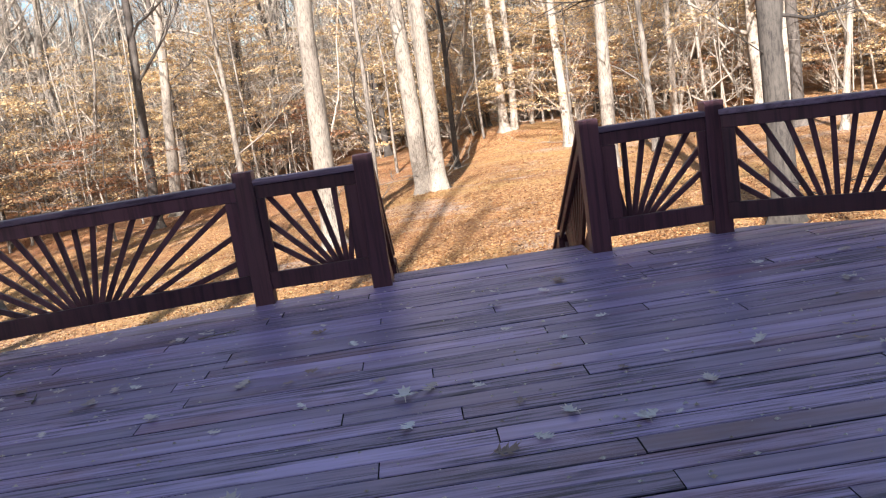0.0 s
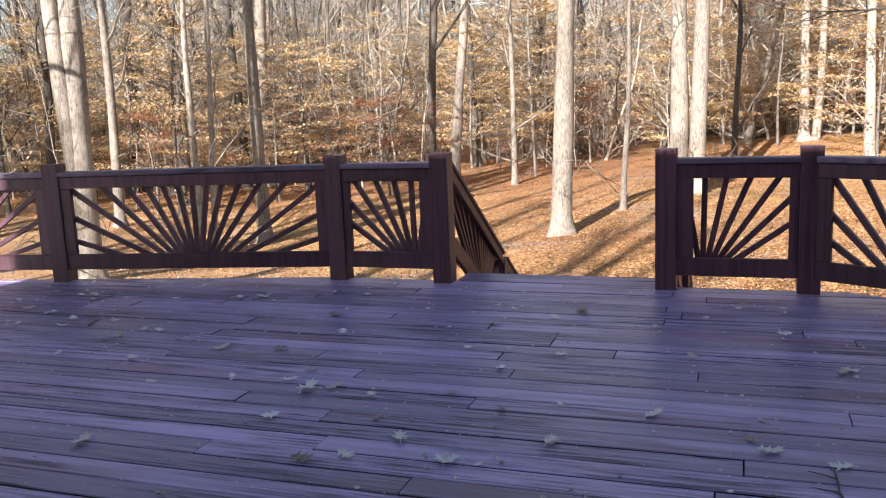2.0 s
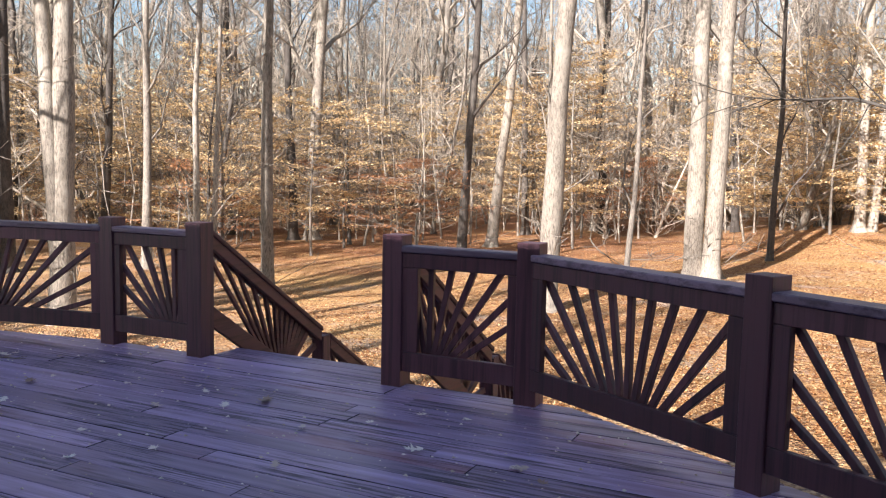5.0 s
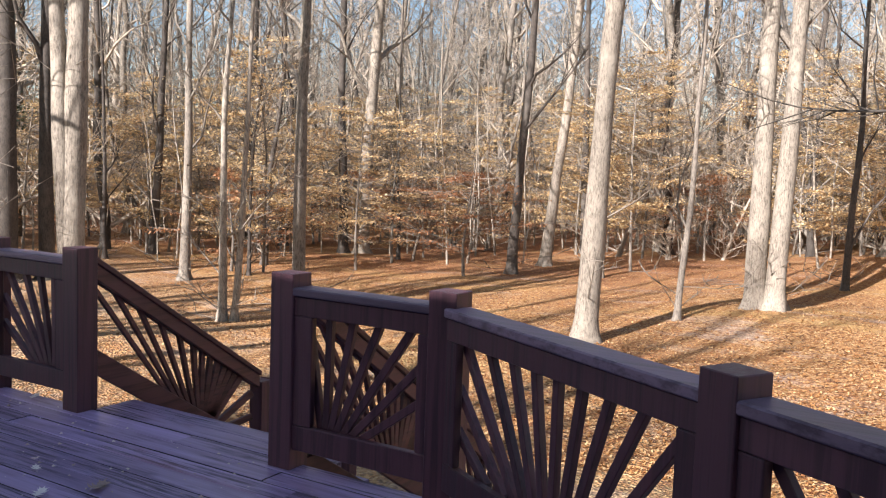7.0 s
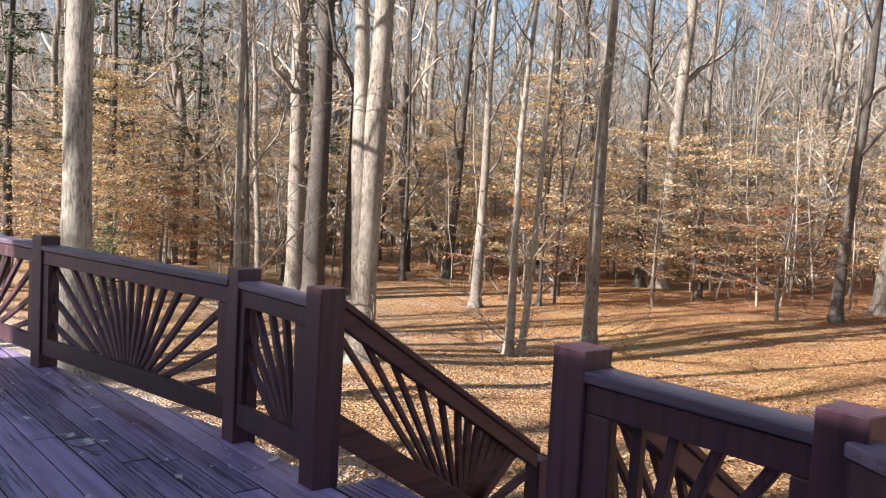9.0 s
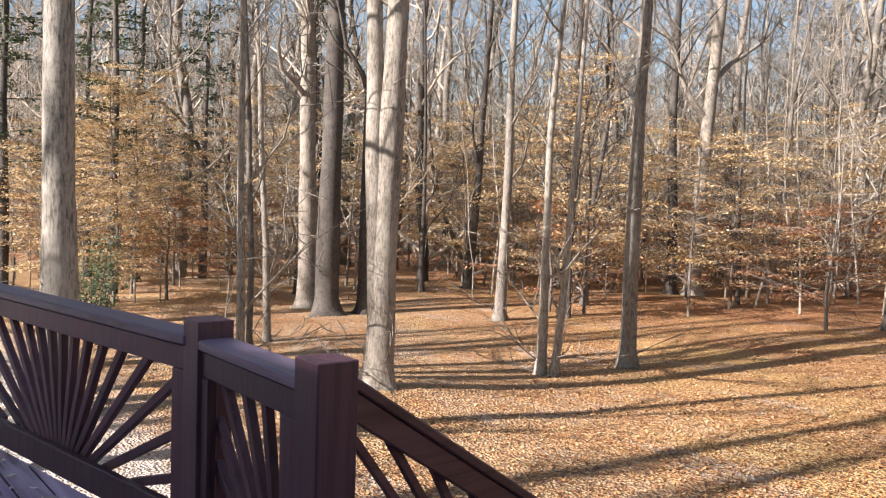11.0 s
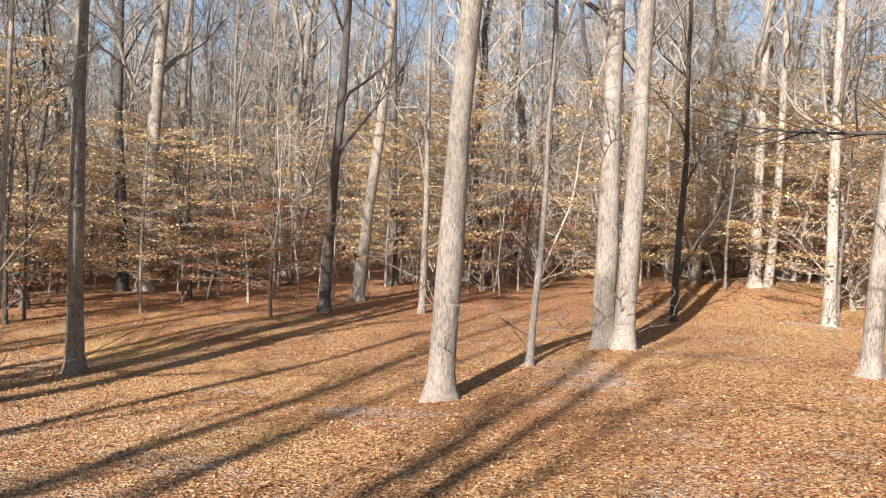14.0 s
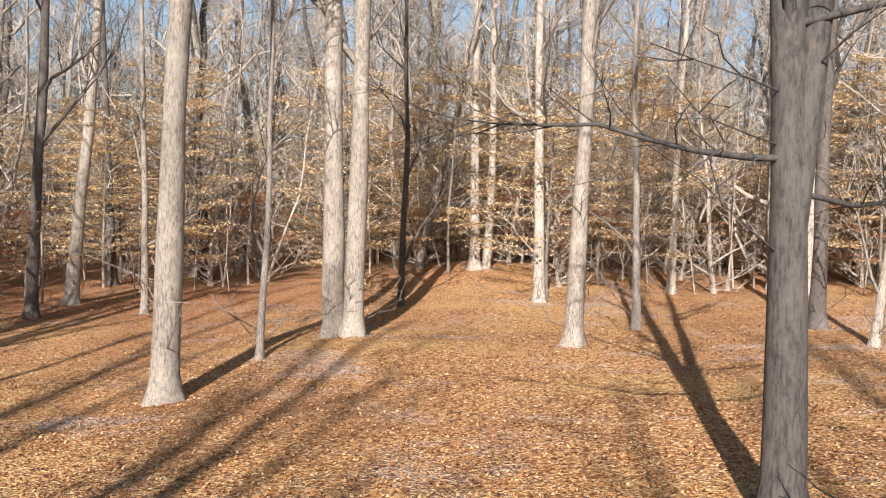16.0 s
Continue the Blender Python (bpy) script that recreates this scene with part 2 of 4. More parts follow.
SIDING = plain_noise("siding_paint", (0.1, 0.09, 0.085), (0.14, 0.13, 0.12), 3)
SHINGLE = plain_noise("roof_shingle", (0.08, 0.075, 0.07), (0.14, 0.13, 0.12), 12)
# near-black: the gaps' shade is put into the colour of the board sides
BOARD_EDGE = plain_noise("gap_shaded_board_edge", (0.012, 0.009, 0.012), (0.035, 0.026, 0.034), 9, 0.9)
FAR_WOODS = plain_noise("far_woods", (0.1, 0.08, 0.06), (0.3, 0.24, 0.18), 0.6, 0.95, 0.0)


# ---- mesh helpers ----
def mesh_of(name, verts, faces, mat, smooth=False):
    me = bpy.data.meshes.new(name)
    me.from_pydata(verts, [], faces)
    me.materials.append(mat)
    if smooth:
        me.shade_smooth()
    me.update()
    return me


def part(name, bm, mat, parent=None, label=""):
    """One mesh object from a bmesh, under a thing or a part."""
    me = bpy.data.meshes.new(name)
    bm.normal_update()
    bm.to_mesh(me)
    bm.free()
    me.materials.append(mat)
    ob = new(name, me)
    ob.parent = parent
    return tagged(ob, label)


def prism(points, place, depth0, depth1, bevel=0.004):
    """A bmesh: the polygon points (u, v), pushed from depth0 to depth1; place turns (u, v, w) into the thing's own axes."""
    bm = bmesh.new()
    lo = [bm.verts.new(place(u, v, depth0)) for u, v in points]
    hi = [bm.verts.new(place(u, v, depth1)) for u, v in points]
    n = len(points)
    bm.faces.new(lo)
    bm.faces.new(hi[::-1])
    for i in range(n):
        bm.faces.new((lo[i], hi[i], hi[(i + 1) % n], lo[(i + 1) % n]))
    bmesh.ops.recalc_face_normals(bm, faces=bm.faces)
    if bevel:
        bmesh.ops.bevel(bm, geom=bm.edges[:], offset=bevel, segments=1, affect="EDGES")
    return bm


def thing(name, place=None, label="", category="", group="", kind=""):
    ob = new(name)
    ob.empty_display_size = 0.1
    if place is not None:
        ob.matrix_basis = place
    return tagged(ob, label, category, group, kind)


# ---- ground ----
def ground_z(x, y):
    """Lawn and forest floor, falling gently to the left, level far away."""
    xx = 40 * math.tanh(x / 40)
    yy = 55 * math.tanh(y / 55)
    z = -1.69 + 0.0263 * xx + 0.0135 * yy
    z -= 0.2 * math.exp(-((x + 11) ** 2 + (y - 12.5) ** 2) / 14)
    z += 0.22 * math.exp(-((x - 0.1) ** 2 + (y - 16.5) ** 2) / 10)
    z += 0.2 * math.exp(-((x + 9.9) ** 2 + (y - 6.2) ** 2) / 5)
    z += 0.75 * math.exp(-((x - 4) ** 2 / 22 + (y - 29) ** 2 / 30))
    return z + 0.05 * noise.noise((x * 0.35, y * 0.35, 0)) + 0.12 * noise.noise((x * 0.07, y * 0.07, 3))


def build_ground():
    def spread(lo, hi, near_lo, near_hi, step):
        a = list(np.arange(near_lo, near_hi + 0.01, step))
        s, v = step, near_hi
        while v < hi:
            s *= 1.35
            v += s
            a.append(v)
        s, v = step, near_lo
        while v > lo:
            s *= 1.35
            v -= s
            a.insert(0, v)
        return a
    xs, ys = spread(-900, 900, -30, 20, 0.5), spread(-500, 900, -4, 40, 0.5)
    verts = [(x, y, ground_z(x, y)) for y in ys for x in xs]
    w = len(xs)
    faces = [(j * w + i, j * w + i + 1, (j + 1) * w + i + 1, (j + 1) * w + i) for j in range(len(ys) - 1) for i in range(w - 1)]
    ob = new("ground", mesh_of("ground", verts, faces, LITTER, True))
    return tagged(ob, "sunlit lawn and forest floor covered with tan fallen leaves", "ground", kind="structure")


build_ground()


def build_leaf_litter():
    """Loose leaves on the ground near the deck, each a bent quad."""
    rng = np.random.default_rng(5)
    verts, faces = [], []
    for _ in range(110000):
        d = 6.5 + 24 * rng.random() ** 1.4
        a = radians(rng.uniform(-52, 88))
        x, y = 1.6 - d * math.sin(a), -1.2 + d * math.cos(a)
        if y + 0.5 * x < 5.0 and rng.random() < (0.9 if y < 2.8 else 0.45):
            continue
        s, turn = rng.uniform(0.02, 0.042), rng.uniform(0, 6.283)
        c, sn = math.cos(turn) * s, math.sin(turn) * s
        z = ground_z(x, y) + 0.012
        t1, t2 = rng.uniform(-0.5, 0.9) * s, rng.uniform(-0.5, 0.9) * s
        i = len(verts)
        verts += [(x + c, y + sn, z + abs(t1)), (x - sn * 0.6, y + c * 0.6, z), (x - c, y - sn, z + abs(t2)), (x + sn * 0.6, y - c * 0.6, z)]
        faces += [(i, i + 1, i + 3), (i + 1, i + 2, i + 3)]
    tagged(new("fallen_leaf_litter", mesh_of("fallen_leaf_litter", verts, faces, FLOOR_LEAF)),
           "thick litter of dry tan and orange leaves on the lawn", "leaf litter", kind="stuff")


build_leaf_litter()

# ---- deck outline ----
# front posts by their centres, from the sunlit end of the railing to the near end
P_FAR, P_LR, P_LQ, P_LP = (-6.26, -0.77), (-3.915, -0.35), (-1.58, 0.07), (-0.72, 0.07)
P_RP, P_RQ, P_RR, P_END = (0.905, 0.07), (1.815, 0.07), (3.2, -0.72), (4.6, -1.52)
HOUSE_Y = -7.6
STAIR_EDGE = 0.4


def front_edge(x):
    """The y of the deck's edge at x."""
    pts = [(-9.0, -1.21), (-1.6, 0.12), (1.9, 0.2), (6.6, -2.49)]
    for (x0, y0), (x1, y1) in zip(pts, pts[1:]):
        if x <= x1:
            return y0 + (y1 - y0) * (x - x0) / (x1 - x0)
    return pts[-1][1]

# ---- railing ----
RAIL_TOP, CAP, FASCIA_LOW, BOTTOM_TOP, BOTTOM_LOW = 0.9, 0.04, 0.765, 0.225, 0.1


def clip_spoke(hub, angle, u0, u1, low, top, slope):
    """Where a spoke from the hub leaves the panel's opening."""
    du, dv = math.cos(angle), math.sin(angle)
    best = 9.0
    if du > 1e-6:
        best = min(best, (u1 - hub[0]) / du)
    if du < -1e-6:
        best = min(best, (u0 - hub[0]) / du)
    rise = dv - slope * du
    if rise > 1e-6:
        best = min(best, (top + slope * hub[0] - hub[1]) / rise)
    return best


def railing_panel(p0, p1, hub_share, angles, label, slope=0.0, drop=0.0, stiles=(0.09, 0.09), mat=None, gap=0.07, depth=0.22, bottom=(BOTTOM_LOW, BOTTOM_TOP)):
    """A sunburst railing between two posts: cap, fascia, stiles, bottom rail and spokes that fan out from a hub."""
    mat = mat or RAIL_WOOD
    low, high = bottom
    a, b = Vector((*p0, 0)), Vector((*p1, 0))
    along = (b - a).normalized()
    length = (b - a).length - 2 * gap
    out = Vector((-along.y, along.x, 0))
    origin = a + along * gap
    root = thing("railing", Matrix.Translation(origin), label, "railing", "sunburst railing panels of the deck")

    def place(u, v, w):
        return along * u + out * w + Vector((0, 0, v + slope * u - drop))

    def slab(name, pts, w0, w1, bevel=0.004, wood=None):
        part(name, prism(pts, place, w0, w1, bevel), wood or mat, root)

    n = length
    slab("cap_rail", [(-0.01, RAIL_TOP - CAP), (n + 0.01, RAIL_TOP - CAP), (n + 0.01, RAIL_TOP), (-0.01, RAIL_TOP)], -0.068, 0.068, 0.006, CAP_WOOD if mat is RAIL_WOOD else mat)
    slab("top_rail", [(0, FASCIA_LOW), (n, FASCIA_LOW), (n, RAIL_TOP - CAP - 0.002), (0, RAIL_TOP - CAP - 0.002)], -0.055, -0.017)
    slab("bottom_rail", [(0, low), (n, low), (n, high), (0, high)], -0.055, -0.017)
    slab("back_rail", [(0, RAIL_TOP - CAP - 0.09), (n, RAIL_TOP - CAP - 0.09), (n, RAIL_TOP - CAP - 0.002), (0, RAIL_TOP - CAP - 0.002)], 0.02, 0.05)
    for side, wide in zip((0, 1), stiles):
        if wide:
            x0 = 0 if side == 0 else n - wide
            slab("stile", [(x0, high + 0.002), (x0 + wide, high + 0.002), (x0 + wide, FASCIA_LOW - 0.002), (x0, FASCIA_LOW - 0.002)], -0.055, -0.017)
    u0, u1 = 0.03, n - 0.03
    hub = (hub_share * n, high - depth)
    for deg in angles:
        ang = radians(deg)
        du, dv = math.cos(ang), math.sin(ang)
        reach = clip_spoke(hub, ang, u0, u1, 0, FASCIA_LOW + 0.05, 0.0)
        start = (depth - 0.02) / dv
        if reach < start + 0.05:
            continue
        k = 0.019
        q = [(hub[0] + du * s - dv * e, hub[1] + dv * s + du * e) for s, e in ((start, -k), (reach, -k), (reach, k), (start, k))]
        slab("spoke", q, -0.0145, 0.0175, 0.003)
    return root


def railing_post(p, turn, low=-0.02, top=0.965, label="square dark red-brown stained post of the deck railing"):
    root = thing("railing_post", pose(p[0], p[1], 0, 0, 0, turn), label, "railing post", "posts of the deck railing")
    h = 0.07
    bm = bmesh.new()
    bmesh.ops.create_cube(bm, size=1, matrix=Matrix.LocRotScale((0, 0, (top + low) / 2), None, (2 * h, 2 * h, top - low)))
    bmesh.ops.bevel(bm, geom=bm.edges[:], offset=0.0035, segments=1, affect="EDGES")
    part("shaft", bm, RAIL_WOOD, root)
    return root


LEFT_TURN, RIGHT_TURN = 10.2, -29.7
for p, turn in ((P_FAR, LEFT_TURN), (P_LR, LEFT_TURN), (P_LQ, 0), (P_LP, 0), (P_RP, 0), (P_RQ, 0), (P_RR, RIGHT_TURN), (P_END, RIGHT_TURN)):
    railing_post(p, turn)
SUNLIT = "red-brown stained sunburst railing panel with radiating spokes, partly in sunlight"
SHADED = "dark red-brown stained sunburst railing panel with radiating spokes"
CORNER = "narrow dark red-brown railing panel with spokes fanning from a lower corner"
WIDE_FAN = [17 + i * (146 / 16) for i in range(17)]
MID_FAN = [34 + i * (112 / 12) for i in range(13)]
CORNER_FAN = [100, 89, 78, 67, 56, 46, 36]
railing_panel(P_FAR, P_LR, 0.5, WIDE_FAN, SUNLIT)
railing_panel(P_LR, P_LQ, 0.5, WIDE_FAN, SHADED)
railing_panel(P_LQ, P_LP, 0.78, [180 - a for a in CORNER_FAN], CORNER, stiles=(0.06, 0.09), depth=0.17)
railing_panel(P_RP, P_RQ, 0.22, CORNER_FAN, CORNER, stiles=(0.11, 0.06), depth=0.17)
railing_panel(P_RQ, P_RR, 0.5, MID_FAN, SHADED, depth=0.32)
railing_panel(P_RR, P_END, 0.5, MID_FAN, SHADED, depth=0.32)

# ---- stairs ----
STAIR_FAN = [37, 48, 58.3, 62.5, 66.3, 70.4, 75.4, 81.4, 88.4, 96, 106.8, 118.7, 129.4, 138, 146]
SLOPE, TREAD, RISE, STEPS = -0.662, 0.272, 0.18, 9
for sx, lab in ((P_LP[0], "sloping stair handrail with fanned spokes, worn red-brown stain"), (P_RP[0], "sloping stair handrail with fanned spokes behind the railing, red-brown stain")):
    railing_panel((sx, 0.07), (sx, 1.62), 0.62, STAIR_FAN, lab, slope=SLOPE, drop=-0.01, stiles=(0.0, 0.0), mat=STAIR_WOOD, depth=0.2, bottom=(0.19, 0.345))
    railing_panel((sx, 1.62), (sx, 2.72), 0.5, MID_FAN, lab, slope=SLOPE, drop=1.015, stiles=(0.0, 0.0), mat=STAIR_WOOD, depth=0.3, bottom=(0.19, 0.345))
    for py, top in ((1.62, -0.12), (2.72, -0.8)):
        root = thing("stair_post", pose(sx, py, 0), "square red-brown post of the stair railing", "stair post", "posts of the stair railing")
        low = ground_z(sx, py) - 0.05
        bm = bmesh.new()
        bmesh.ops.create_cube(bm, size=1, matrix=Matrix.LocRotScale((0, 0, (top + low) / 2), None, (0.12, 0.12, top - low)))
        bmesh.ops.bevel(bm, geom=bm.edges[:], offset=0.006, segments=2, affect="EDGES")
        part("shaft", bm, RAIL_WOOD, root)

stairs = thing("stairs", pose(0.09, STAIR_EDGE, 0), "straight flight of red-brown wooden steps down to the lawn", "stairs", kind="structure")
half = 0.72
for side in (-1, 1):
    run = STEPS * TREAD
    pts = [(-0.36, -0.05), (0, -0.05), (run, -RISE * STEPS - 0.02), (run - 0.3, -RISE * STEPS - 0.12), (-0.36, -0.34)]
    part("stringer", prism(pts, lambda u, v, w, s=side: Vector((s * half + w, u, v)), -0.02, 0.02), STAIR_WOOD, stairs)
for i in range(1, STEPS):
    for k in range(2):
        y0 = (i - 1) * TREAD + k * 0.138 + 0.002
        bm = bmesh.new()
        bmesh.ops.create_cube(bm, size=1, matrix=Matrix.LocRotScale((0, y0 + 0.067, -i * RISE - 0.018), None, (2 * half - 0.05, 0.132, 0.036)))
        bmesh.ops.bevel(bm, geom=bm.edges[:], offset=0.004, segments=1, affect="EDGES")
        part("tread", bm, DECK_WOOD, stairs)

# ---- house behind the camera: it throws the shade over the deck ----
HOUSE_LEFT, HOUSE_RIGHT, EAVE = -5.58, 16.0, 5.6
bm = bmesh.new()
bmesh.ops.create_cube(bm, size=1, matrix=Matrix.LocRotScale(((HOUSE_LEFT + HOUSE_RIGHT) / 2, HOUSE_Y - 5, (EAVE - 1.9) / 2), None, (HOUSE_RIGHT - HOUSE_LEFT, 10, EAVE + 1.9)))
house = thing("house", None, "plain two-storey house with dark siding behind the deck", "house", kind="structure")
part("wall", bm, SIDING, house)
roof_pts = [(HOUSE_Y + 0.0, EAVE + 0.004), (HOUSE_Y - 5, EAVE + 2.4), (HOUSE_Y - 10.2, EAVE + 0.004)]
part("roof", prism(roof_pts, lambda u, v, w: Vector((w, u, v)), HOUSE_LEFT - 0.1, HOUSE_RIGHT + 0.1, 0), SHINGLE, house)


# ---- trees ----
def tube(verts, faces, path, radii, sides, twist=0.0):
    """A tapered tube along path, closed with a point."""
    base = len(verts)
    n = len(path)
    for i in range(n):
        a, b = path[max(0, i - 1)], path[min(n - 1, i + 1)]
        d = (b - a).normalized()
        u = d.cross(Vector((0.31, 0.95, 0.05))).normalized()
        v = d.cross(u)
        for k in range(sides):
            t = 6.28319 * k / sides + twist
            p = path[i] + (u * math.cos(t) + v * math.sin(t)) * radii[i]
            verts.append(p[:])
    for i in range(n - 1):
        for k in range(sides):
            k2 = (k + 1) % sides
            faces.append((base + i * sides + k, base + i * sides + k2, base + (i + 1) * sides + k2, base + (i + 1) * sides + k))


def limb_path(rng, start, way, length, steps, bend=0.18, lift=0.12):
    path, p, d = [start.copy()], start.copy(), way.normalized()
    for _ in range(steps):
        d = (d + Vector((rng.gauss(0, bend), rng.gauss(0, bend), rng.gauss(lift, bend * 0.6)))).normalized()
        p = p + d * (length / steps)
        path.append(p.copy())
    return path


def stem_path(rng, height, lean, wobble, start=None):
    p = Vector(start or (0, 0, 0))
    path, drift = [p.copy()], Vector((0, 0, 0))
    steps = max(6, int(height / 1.1))
    for i in range(1, steps + 1):
        drift = drift * 0.75 + Vector((rng.gauss(0, wobble), rng.gauss(0, wobble), 0))
        f = height / steps
        p = p + Vector((lean[0] * f + drift.x, lean[1] * f + drift.y, f))
        path.append(p.copy())
    return path


def at_height(path, share):
    s = share * (len(path) - 1)
    i = min(len(path) - 2, int(s))
    return path[i].lerp(path[i + 1], s - i)


def tree_meshes(name, seed, height, radius, stems, limbs, first, twigs, mat, wobble=0.05, sides=10, low_twigs=3, spread=1.0, limb_mat=None):
    """Meshes of a bare winter tree: (trunk, limbs). stems: (start height, lean x, lean y, share of radius, x, y)."""
    rng = random.Random(seed)
    tv, tf, lv, lf = [], [], [], []
    for s0, lx, ly, share, ox, oy in stems:
        h = height - s0
        if s0 > 0:
            start = at_height(main, s0 / height)
        else:
            start = Vector((ox, oy, -0.16))
        path = stem_path(rng, h, (lx, ly), wobble, start)
        if s0 == 0:
            # a few rings near the root for the flare
            p0, p1 = path[0], path[1]
            path = [p0, p0.lerp(p1, 0.13), p0.lerp(p1, 0.22), p0.lerp(p1, 0.34), p0.lerp(p1, 0.55)] + path[1:]
            main = path
        radii = []
        for p in path:
            f = max(0.0, (p.z - start.z) / h)
            r = radius * share * (1 - 0.86 * f ** 0.9)
            if s0 == 0:
                r *= 1 + 0.5 * math.exp(-max(0, p.z) / 0.15) + 0.12 * math.exp(-max(0, p.z) / 0.8)
            radii.append(max(0.012, r) * (1 + rng.uniform(-0.04, 0.04)))
        ring0 = len(tv)
        tube(tv, tf, path, radii, sides, rng.random())
        # roots and hollows: the lower rings are not round, the bole is a little uneven
        phase, lobes = rng.uniform(0, 6.28), rng.choice((3, 4, 5))
        for j in range(len(path)):
            for k in range(sides):
                p = Vector(tv[ring0 + j * sides + k])
                ang = 6.28319 * k / sides
                swell = 0.05 * math.sin(2 * ang + 1.7 * path[j].z + phase)
                if s0 == 0:
                    swell += 0.3 * math.exp(-max(0, path[j].z) / 0.18) * math.cos(lobes * ang + phase)
                tv[ring0 + j * sides + k] = (path[j] + (p - path[j]) * (1 + swell))[:]
        spans = [first + (0.97 - first) * (i + rng.random()) / limbs for i in range(limbs)]
        spans += [rng.uniform(0.1, max(0.14, first)) for _ in range(low_twigs)]
        for n, f in enumerate(spans):
            low = n >= limbs
            at = at_height(path, f)
            az = rng.uniform(0, 6.283)
            rise = rng.uniform(0.2, 0.7) if low else rng.uniform(0.6, 1.5) * spread
            way = Vector((math.cos(az), math.sin(az), rise))
            length = rng.uniform(0.8, 1.9) if low else height * rng.uniform(0.12, 0.24) * (1.15 - f * 0.6)
            r0 = 0.014 if low else max(0.014, radius * share * (1 - 0.86 * f) * rng.uniform(0.38, 0.65))
            lp = limb_path(rng, at, way, length, 3 if low else 5, 0.26, 0.02 if low else 0.16 * spread)
            tube(lv, lf, lp, [max(0.006, r0 * (1 - 0.85 * i / (len(lp) - 1))) for i in range(len(lp))], 3 if low else 4)
            subs = 2 if low else 6
            for k in range(subs):
                g = 0.25 + 0.7 * (k + rng.random()) / subs
                at2 = at_height(lp, g)
                side = Vector((rng.gauss(0, 1), rng.gauss(0, 1), rng.uniform(0.1, 1.1))).normalized()
                way2 = (lp[-1] - lp[0]).normalized() * 0.6 + side
                l2 = length * rng.uniform(0.25, 0.5)
                sp = limb_path(rng, at2, way2, l2, 2, 0.25, 0.1)
                r2 = max(0.012, r0 * 0.45 * (1 - 0.6 * g))
                tube(lv, lf, sp, [r2, r2 * 0.75, 0.006], 3)
                for _ in range(twigs if not low else 1):
                    at3 = at_height(sp, rng.uniform(0.2, 1))
                    way3 = Vector((rng.gauss(0, 1), rng.gauss(0, 1), rng.uniform(-0.2, 1.2)))
                    tp = limb_path(rng, at3, way3, l2 * rng.uniform(0.35, 0.8), 1, 0.2, 0.08)
                    r3 = max(0.009, r2 * 0.5)
                    tube(lv, lf, tp, [r3, 0.005], 3)
    return mesh_of(name + "_trunk", tv, tf, mat, True), mesh_of(name + "_limbs", lv, lf, limb_mat or mat, True)


def low_limbs(root, seed, specs, mat):
    """Long side limbs of a tree: height, direction, length and radius of each, with twigs."""
    r = random.Random(seed)
    for z, way, length, r0 in specs:
        v, f = [], []
        lp = limb_path(r, Vector((0, 0, z)), Vector(way), length, 7, 0.2, 0.03)
        tube(v, f, lp, [r0 * (1 - 0.8 * i / 7) for i in range(8)], 6)
        for k in range(18):
            at = at_height(lp, 0.2 + 0.8 * (k + r.random()) / 18)
            w = (Vector(way).normalized() * 0.8 + Vector((r.gauss(0, 0.7), r.gauss(0, 0.7), r.gauss(0.2, 0.5))))
            tp = limb_path(r, at, w, r.uniform(0.4, 1.1), 3, 0.2, 0.02)
            tube(v, f, tp, [0.011, 0.008, 0.006, 0.003], 3)
            for _ in range(3):
                t2 = limb_path(r, at_height(tp, r.uniform(0.3, 1)), w + Vector((r.gauss(0, 1), r.gauss(0, 1), r.gauss(0, 0.6))), r.uniform(0.15, 0.4), 1, 0.2, 0)
                tube(v, f, t2, [0.005, 0.002], 3)
        ob = new("limb", mesh_of("limb", v, f, mat, True))
        ob.parent = root


def plant_tree(meshes, x, y, turn, label, group):
    root = thing("tree", Matrix.Translation((x, y, ground_z(x, y) - 0.03)) @ pose(0, 0, 0, 0, 0, turn), label, "tree", group)
    for nm, me, kd in zip(("trunk", "crown"), meshes, ("", "stuff")):
        ob = tagged(new(nm, me), kind=kd)
        ob.parent = root
    return root


PALE = "tall bare tree with pale smooth sunlit bark"
GREY = "tall bare tree with grey-brown bark"
DARK = "bare tree with dark furrowed bark"
THIN = "slender bare young tree with grey bark"
# x, y, trunk radius, height, stems, bark, label
ONE = [(0, 0, 0, 1, 0, 0)]


def lean(lx, ly=0.0):
    return [(0, lx, ly, 1, 0, 0)]


